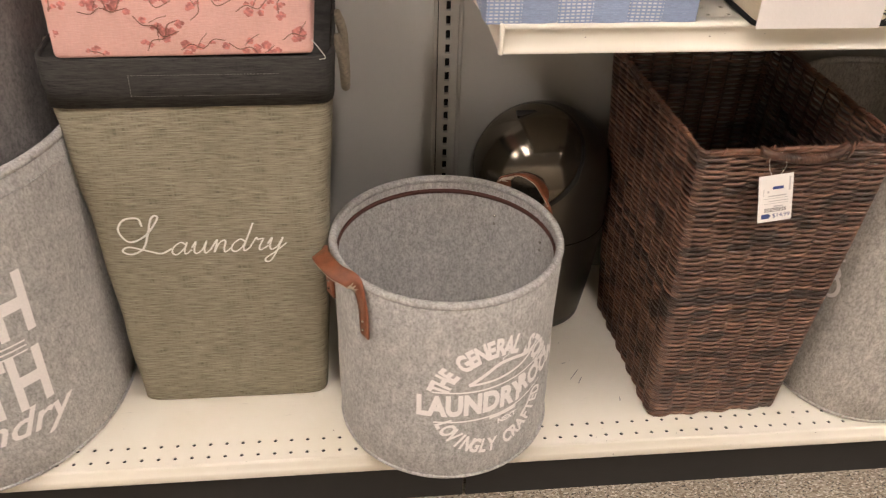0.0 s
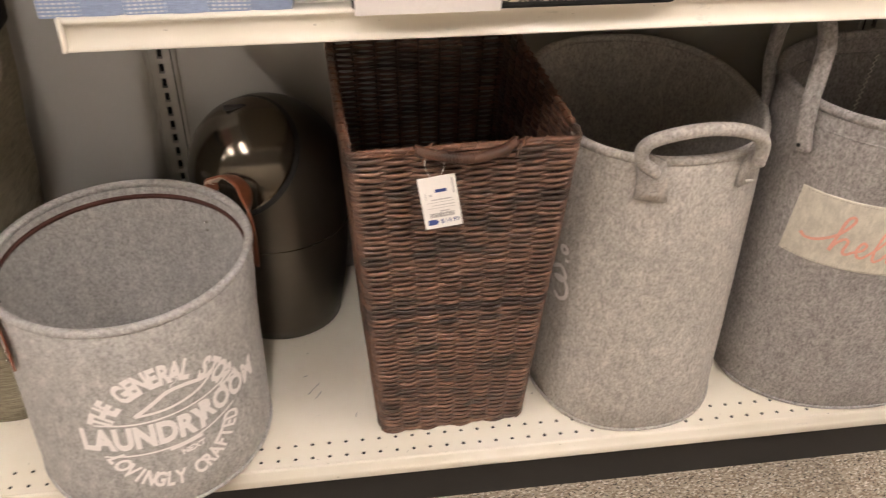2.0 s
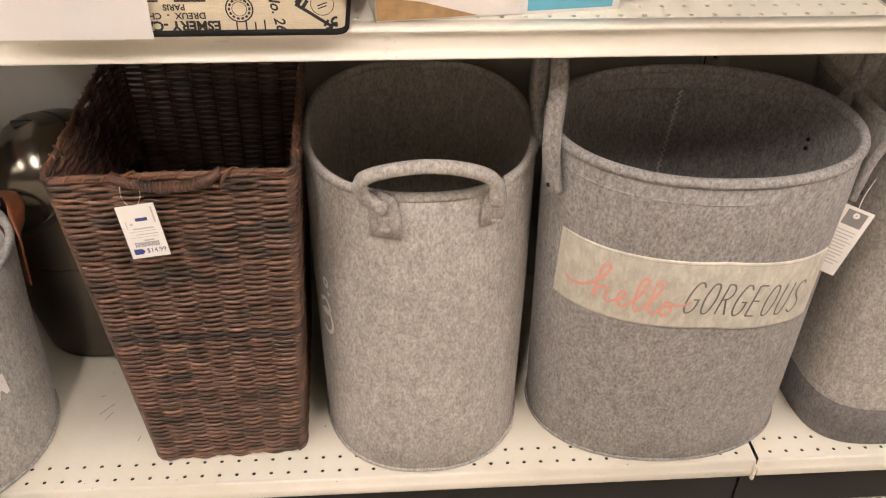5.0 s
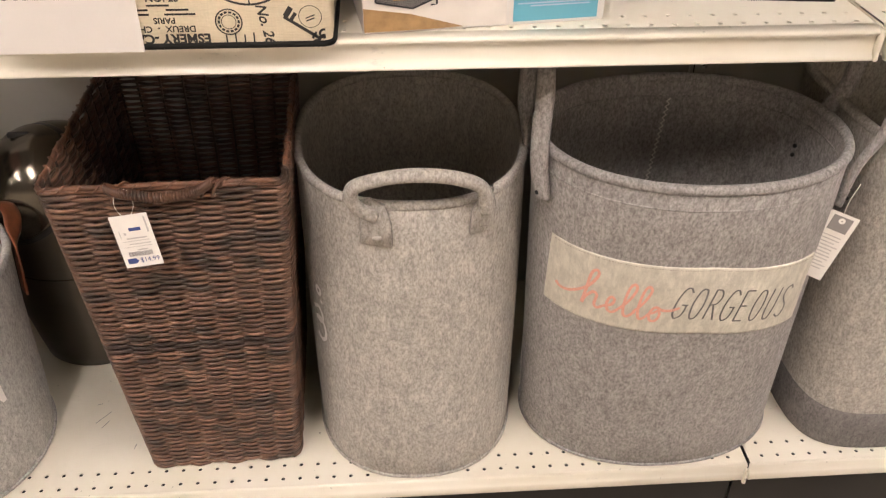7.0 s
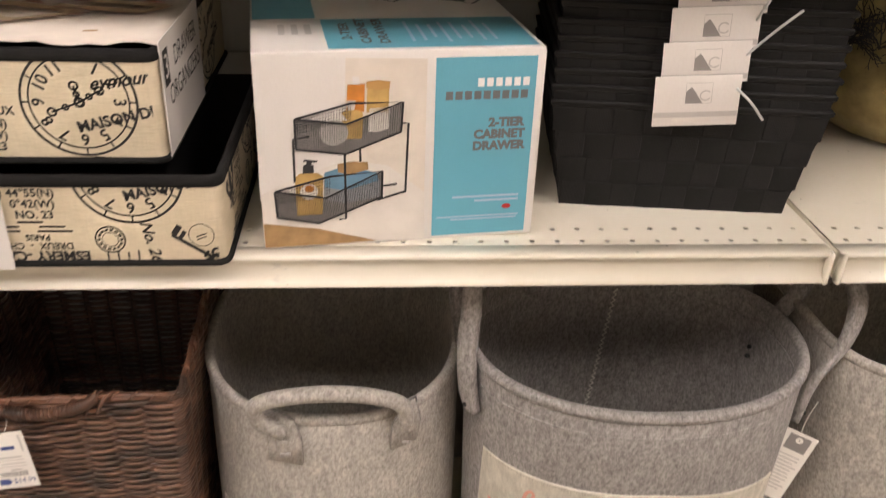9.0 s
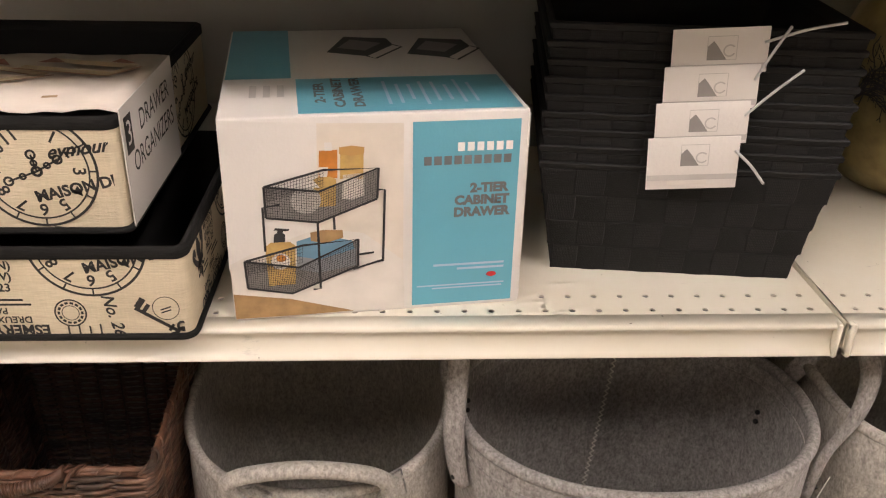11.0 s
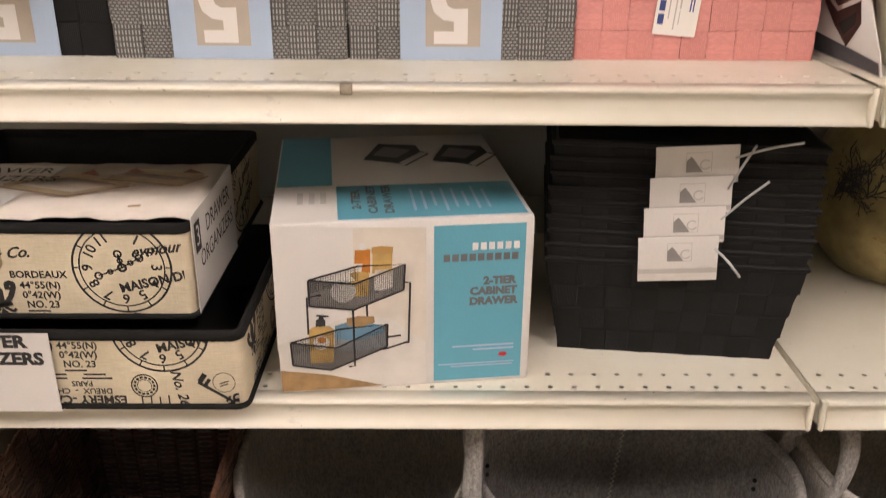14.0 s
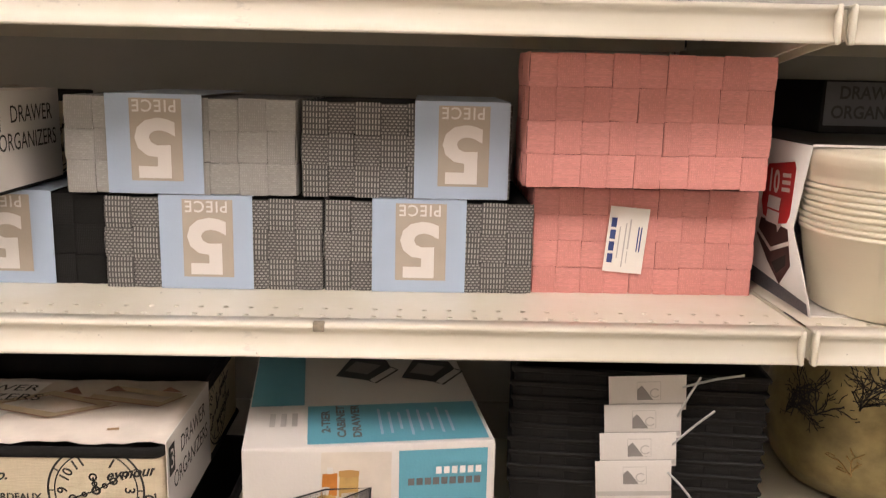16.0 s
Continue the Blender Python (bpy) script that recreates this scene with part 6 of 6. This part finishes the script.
    # the maker's mark as plain bars, the title as letters
    for i in range(6):
        part("maker_mark", onto(bar(0.2025 + 0.0085 * i, 0.1585, 0.0060, 0.0080), f(0.0006)), "print_white", t)
    for i in range(9):
        part("maker_mark", onto(bar(0.1735 + 0.0088 * i, 0.1465, 0.0066, 0.0080), f(0.0006)), "ink_title", t)
    for txt, x, z in (("2-TIER", 0.2285, 0.1195), ("CABINET", 0.2225, 0.1080), ("DRAWER", 0.2225, 0.0965)):
        part("title", onto(moved(lettering(txt, 0.0118, bold=0.0007, wide=1.02), x, z), f(0.0006)), "ink_title", t, smooth=False)
    part("small_print", onto(joined(bar(0.213, 0.0445, 0.066, 0.0022), bar(0.224, 0.040, 0.044, 0.0022), bar(0.206, 0.0235, 0.082, 0.0015), bar(0.212, 0.0205, 0.066, 0.0015)), f(0.0006)), "band_blue", t, smooth=False)
    part("red_badge", onto(moved(annulus(0, 0, 0.0001, 0.0036, 20), 0.2345, 0.0325, 0, 1.3, 0.75), f(0.0006)), "ink_red", t)
    tp = lambda d: (lambda u, v: Vector((u, v, H + 0.0003 + d)))
    part("top_teal_panel", onto(flat_poly([(0.066, 0.005), (0.257, 0.005), (0.257, 0.108), (0.066, 0.108)]), tp(0.0002)), "teal", t)
    part("top_teal_panel", onto(flat_poly([(0.002, 0.112), (0.062, 0.112), (0.062, 0.308), (0.002, 0.308)]), tp(0.0002)), "teal", t)
    for i, txt in enumerate(("2-TIER", "CABINET", "DRAWER")):
        part("top_title", onto(moved(lettering(txt, 0.0125, bold=0.0005), 0.086 + 0.0165 * i, 0.062, 90, 1.7, 1.0), tp(0.0006)), "ink_title", t, smooth=False)
    part("top_print", onto(joined(*[bar(0.145 + 0.011 * i, 0.058 - 0.004 * (i % 2), 0.003, 0.070 - 0.012 * (i % 3)) for i in range(8)]), tp(0.0006)), "band_blue", t, smooth=False)
    part("top_small_print", onto(joined(*[bar(0.028 + 0.012 * i, 0.070, 0.006, 0.036) for i in range(3)]), tp(0.0006)), "ink_pale", t, smooth=False)
    for dx, dy in ((0.0, 0.0), (0.082, -0.012)):
        tray = part("top_picture", onto(flat_poly([(0.100 + dx, 0.205 + dy), (0.140 + dx, 0.186 + dy), (0.172 + dx, 0.232 + dy), (0.168 + dx, 0.262 + dy), (0.122 + dx, 0.272 + dy)]), tp(0.0004)), "wire_black", t, "dark printed tray", smooth=False)
        part("tray_inside", onto(flat_poly([(0.112 + dx, 0.222 + dy), (0.140 + dx, 0.208 + dy), (0.160 + dx, 0.240 + dy), (0.128 + dx, 0.258 + dy)]), tp(0.0006)), "ink_grey", tray, smooth=False)
        part("tray_handle", onto(ribbon([(0.140 + dx, 0.186 + dy), (0.148 + dx, 0.176 + dy), (0.180 + dx, 0.222 + dy), (0.172 + dx, 0.232 + dy)], 0.003), tp(0.0005)), "wire_black", tray, smooth=False)
    part("flap_edge", solid(W - 0.0002, W + 0.0012, 0.002, D - 0.004, 0.002, H - 0.004, 0.0004), "card", t)
    return t


drawer_box()


# ---- nested black baskets ----
def black_basket(m):
    t = thing("woven_basket", m, "black woven strap basket nested in a stack", "basket", "stacked black baskets")
    H, W0, W1, D0, D1 = 0.122, 0.236, 0.278, 0.25, 0.285
    ring = lambda z, ins=0.0: [Vector((a * ((W0 + (W1 - W0) * z / H) / 2 - ins), 0.135 + b * ((D0 + (D1 - D0) * z / H) / 2 - ins), z)) for a, b in ((-1, -1), (-0.9, -1.002), (0.9, -1.002), (1, -1), (1.0, 1), (-1.0, 1))]
    part("wall", loft([ring(0.0), ring(H), ring(H, 0.003), ring(0.003, 0.003)], True, True), "lining", t, smooth=False)
    part("rim_tape", loft([ring(H - 0.0062, -0.0008), ring(H - 0.0055, -0.0018), ring(H - 0.0015, -0.0020), ring(H, -0.0006), ring(H + 0.0002, 0.0016), ring(H - 0.001, 0.0034), ring(H - 0.010, 0.0035)]), "rim_black", t, smooth=False)
    rows, cols, deep = 4, 9, 8
    ch = (H - 0.006) / rows
    v = [strap_mesh("strap", 0.036, ch, q, bool(n)) for n, q in enumerate(BLACK)]
    for j in range(rows):
        z = ch * (j + 0.5)
        w, d = W0 + (W1 - W0) * z / H, D0 + (D1 - D0) * z / H
        tilt = math.degrees(math.atan((D1 - D0) / 2 / H))
        lean = math.degrees(math.atan((W1 - W0) / 2 / H))
        for i in range(cols):
            ob = new("strap", v[(i + j) % 2])
            ob.parent = t
            ob.matrix_basis = pose(-w / 2 + w * (i + 0.5) / cols, 0.135 - d / 2 - 0.0006 * ((i + j) % 2), z, tilt, 0, 0) @ Matrix.Diagonal((w / cols / 0.036, 1, 1, 1))
        for i in range(deep):
            for sx in (-1, 1):
                ob = new("strap", v[(i + j + 1) % 2])
                ob.parent = t
                ob.matrix_basis = pose(sx * w / 2, 0.135 - d / 2 + d * (i + 0.5) / deep, z, 0, 0, 90 * sx) @ pose(0, 0, 0, lean, 0, 0) @ Matrix.Diagonal((d / deep / 0.036, 1, 1, 1))
    return t


STACK = pose(1.2385, 1.0165, SHELF_1, 0, 0, -6.4)
first = black_basket(STACK)
for k in range(1, 9):
    copy_thing(first, STACK @ pose(0.0008 * (-1) ** k, 0.0005 * k, 0.01625 * k))


def basket_card(k):
    """A folded white card on a basket's rim, held by a clear tie."""
    m = STACK @ pose(-0.002 + 0.0030 * k, -0.0235 + 0.001 * k, 0.134 + 0.0325 * k, 4, -4.5, 0)
    t = thing("basket_card", m, "white folded card label on a stacked black basket", "card label", "basket cards")
    h = 0.0475 if k == 0 else 0.0365
    part("card", solid(-0.041, 0.041, -0.0008, 0.0, -h + 0.020, 0.024, 0.0003), "card", t)
    f = front(-0.0012)
    part("fold_strip", onto(bar(0, -h + 0.026 + (0.006 if k == 0 else 0), 0.081, 0.0055), f), "ink_pale", t)
    part("roof_mark", onto(flat_poly([(-0.011, -0.004), (0.006, -0.004), (-0.002, 0.008), (-0.006, 0.013), (-0.011, 0.008)]), f), "ink_grey", t)
    part("outline_mark", onto(joined(ribbon([(-0.011, 0.008), (-0.011, 0.017), (0.014, 0.017), (0.014, -0.004), (0.004, -0.004)], 0.0007), annulus(0.008, 0.004, 0.0042, 0.0056, 18, 40, 330)), f), "ink_pale", t, smooth=False)
    if k == 0:
        part("grey_print", onto(bar(-0.004, -0.021, 0.036, 0.004), f), "room_c", t)
    ends = {0: (0.062, -0.018), 1: (0.078, 0.055), 2: (0.058, 0.060), 3: (0.098, 0.028)}[k]
    part("plastic_tie", tube(smooth_path([(0.037, -0.001, 0.010), ((0.037 + ends[0]) / 2, -0.010, (0.010 + ends[1]) / 2 + 0.003), (ends[0], -0.014, ends[1])], 6), 0.0013, 6), "zip", t, "clear plastic tie")
    return t


for k in range(4):
    basket_card(k)


# ---- things beyond the seam ----
def gold_jar():
    t = thing("gold_jar", pose(1.635, 1.275, SHELF_1), "gold mottled glass jar painted with dark branches", "jar")
    prof = [(0.002, 0.0), (0.075, 0.0), (0.095, 0.006), (0.118, 0.03), (0.130, 0.065), (0.133, 0.10), (0.127, 0.14), (0.112, 0.175), (0.092, 0.20), (0.080, 0.215), (0.083, 0.235), (0.080, 0.238), (0.074, 0.215), (0.001, 0.20)]
    prof = [(r, z * 1.22) for r, z in prof]
    fine = []
    for (r0, z0), (r1, z1) in zip(prof, prof[1:]):
        fine += [(r0 + (r1 - r0) * k / 4, z0 + (z1 - z0) * k / 4) for k in range(4)]
    part("body", lathe(fine + [prof[-1]], 56), "gold", t)
    def rad_at(z):
        for (r0, z0), (r1, z1) in zip(prof[1:10], prof[2:11]):
            if z0 <= z <= z1:
                return r0 + (r1 - r0) * (z - z0) / max(1e-6, z1 - z0)
        return 0.08
    rnd = random.Random(9)
    def grow(out, a, z, d, n, w):
        pts = []
        for _ in range(n):
            pts.append((a, z))
            a += math.cos(d) * 0.045
            z += math.sin(d) * 0.0055
            d += rnd.uniform(-0.35, 0.35)
            if rnd.random() < 0.55 and n > 3:
                grow(out, a, z, d + rnd.choice((-1, 1)) * rnd.uniform(0.5, 1.0), n - 2 - rnd.randint(0, 1), w * 0.75)
        if len(pts) > 1:
            out.append(tube([Vector(((rad_at(q) + 0.0006) * math.cos(p), (rad_at(q) + 0.0006) * math.sin(p), q)) for p, q in pts], w, 4))
    dark, pale = [], []
    for a, z in ((-2.85, 0.12), (-2.5, 0.13), (-2.1, 0.15), (-1.7, 0.17)):
        for q in range(3):
            grow(dark, a, z, math.pi / 2 + rnd.uniform(-1.0, 1.0), 8, 0.0011)
    for a, z in ((-2.1, 0.055), (-1.7, 0.06), (-1.3, 0.055)):
        for q in range(2):
            grow(pale, a, z, math.pi / 2 + rnd.uniform(-1.2, 1.2), 6, 0.0010)
    part("dark_branch", joined(*dark), "ink", t)
    part("pale_branch", joined(*pale), "honey", t)
    return t


gold_jar()


def tub_stack():
    t = thing("plastic_tub", pose(1.525, 1.020, S2 + 0.0015) @ Matrix.Diagonal((1.07, 1.07, 1.0, 1.0)), "stack of cream translucent plastic tubs inside a cut-out carton", "plastic tub")
    for k in range(8):
        z = 0.0066 * k
        r = 0.0004 * (k % 2)
        prof = [(0.002, z), (0.088, z), (0.092, z + 0.003), (0.1065, z + 0.0825), (0.1086 + r, z + 0.0836), (0.1094 + r, z + 0.0855), (0.1088 + r, z + 0.0880), (0.107, z + 0.0886), (0.103, z + 0.085), (0.088, z + 0.006), (0.002, z + 0.004)]
        part("tub", lathe(prof, 64), "tub", t)
    lid = [(0.1085, 0.1350), (0.1105, 0.1360), (0.1112, 0.138), (0.1116, 0.146), (0.1124, 0.1465), (0.1126, 0.154), (0.1134, 0.1545), (0.1136, 0.162), (0.1142, 0.164), (0.1138, 0.169), (0.109, 0.1712), (0.002, 0.1715)]
    part("lid", lathe(lid, 64), "tub", t)
    return t


tub_stack()


def tub_carton():
    """A carton with V-shaped cut-outs in its sides, open in front, round the tubs."""
    t = thing("tub_carton", pose(1.400, 0.973, S2), "white cut-out carton with a red badge round plastic tubs", "carton")
    W, D, H = 0.254, 0.407, 0.175
    shape = [(0.0, 0.0), (0.012, 0.020), (0.063, 0.083), (0.037, H), (D, H), (D, 0.0)]
    part("side_panel", extruded(shape, 0.0, 0.0012), "card", t)
    part("side_panel", extruded(shape, W - 0.0012, W), "card", t)
    part("back_panel", solid(0.0013, W - 0.0013, D - 0.0012, D, 0.0, H, 0), "card", t)
    part("bottom_panel", solid(0.0013, W - 0.0013, 0.004, D - 0.0013, 0.0, 0.0012, 0), "card", t)
    part("top_panel", solid(-0.0004, W + 0.0004, 0.036, D, H + 0.0002, H + 0.0016, 0.0003), "ink", t, "dark printed carton top")
    part("top_edge", solid(0.0, W, 0.0352, 0.0360, H - 0.0012, H + 0.0014, 0), "card", t)
    f = lambda d: (lambda u, v: Vector((-0.0004 - d, 0.17 - u, v)))
    part("dark_foot", onto(flat_poly([(-0.235, 0.001), (0.166, 0.001), (0.160, 0.012), (-0.235, 0.034)]), f(0.0002)), "mesh_grey", t, "dark printed foot")
    pic = part("picture", onto(flat_poly([(0.012, 0.060), (0.050, 0.035), (0.088, 0.016), (0.112, 0.042), (0.096, 0.080), (0.020, 0.082)]), f(0.0004)), "choc", t, "dark brown picture")
    part("picture_edge", onto(ribbon([(0.014, 0.066), (0.056, 0.050), (0.104, 0.066)], 0.005), f(0.0006)), "room_c", pic)
    part("picture_glint", onto(flat_poly([(0.064, 0.083), (0.080, 0.083), (0.070, 0.072)]), f(0.0006)), "room_c", pic)
    part("picture_box", onto(flat_poly([(0.062, 0.036), (0.098, 0.052), (0.100, 0.040), (0.078, 0.026)]), f(0.0006)), "ink", pic)
    badge = part("red_badge", onto(flat_poly([(0.018, 0.100), (0.026, 0.086), (0.060, 0.080), (0.092, 0.086), (0.099, 0.096), (0.103, 0.148), (0.098, 0.155), (0.030, 0.146), (0.022, 0.138)]), f(0.0008)), "ink_red", t, "red printed badge")
    part("badge_number", onto(moved(lettering("10", 0.036, bold=0.001, wide=0.9), 0.048, 0.127), f(0.0012)), "print_white", badge, smooth=False)
    for k in range(3):
        part("badge_rule", onto(bar(0.082, 0.138 - 0.008 * k, 0.022, 0.0045, 4), f(0.0012)), "print_white", badge)
    for v in (0.087, 0.1035):
        part("badge_tile", onto(flat_poly([(0.036, v - 0.007), (0.070, v - 0.007), (0.072, v + 0.0075), (0.038, v + 0.0075)]), f(0.0012)), "print_white", badge)
    return t


tub_carton()


def shaded_organizer():
    t = thing("drawer_organizer", pose(1.492, 1.20, S2 + 0.1767), "drawer organizer in a lettered sleeve on the carton", "drawer organizer", "drawer organizers")
    part("box", solid(0.0, 0.27, 0.0, 0.17, 0.0, 0.066, 0.004), "trim_black", t)
    # dark sleeve colour stands in for the shade at the back of the shelf
    sl = part("sleeve", solid(0.004, 0.16, -0.0012, 0.0, 0.010, 0.064, 0.0003), "mesh_floor_and_shade", t, "card sleeve coloured dark for the shade it stands in")
    part("heading", onto(joined(moved(lettering("DRAWER", 0.022, bold=0.0005, wide=0.9), 0.062, 0.050), moved(lettering("ORGANIZERS", 0.022, bold=0.0005, wide=0.9), 0.072, 0.026)), front(-0.0017)), "ink", sl, smooth=False)
    return t


shaded_organizer()


# ---- marks and floor tiles ----
for x, y, w, turn in ((0.365, 1.085, 0.030, 52), (0.372, 1.070, 0.018, 60), (0.352, 1.115, 0.008, 20), (0.43, 1.02, 0.010, 80)):
    tagged(part("scratch", onto(bar(x, y, w, 0.0012, turn), lambda u, v: Vector((u, v, DECK + 0.0005))), "ink_grey"), "dark scratch mark on the cream base deck", "scratch", "scratches")
tagged(part("tape_scrap", solid(0.893, 0.904, FRONT - 0.003, FRONT + 0.004, S2 - 0.0075, S2 + 0.0022, 0.001), "cord"), "torn scrap of tan tape on the shelf edge", "tape scrap")

TILE = 0.3048
tile_me = None
for i in range(-5, 9):
    for j in range(-3, 1):
        if tile_me is None:
            bm = solid(0.0004, TILE - 0.0004, 0.0004, TILE - 0.0004, -0.0018, 0.0, 0.0006, 1)
            ob = part("tile", bm, "floor", floor_ob)
            tile_me = ob.data
        else:
            ob = new("tile", tile_me)
            ob.parent = floor_ob
        ob.matrix_basis = pose(0.02 + i * TILE, 0.75 + j * TILE, 0)
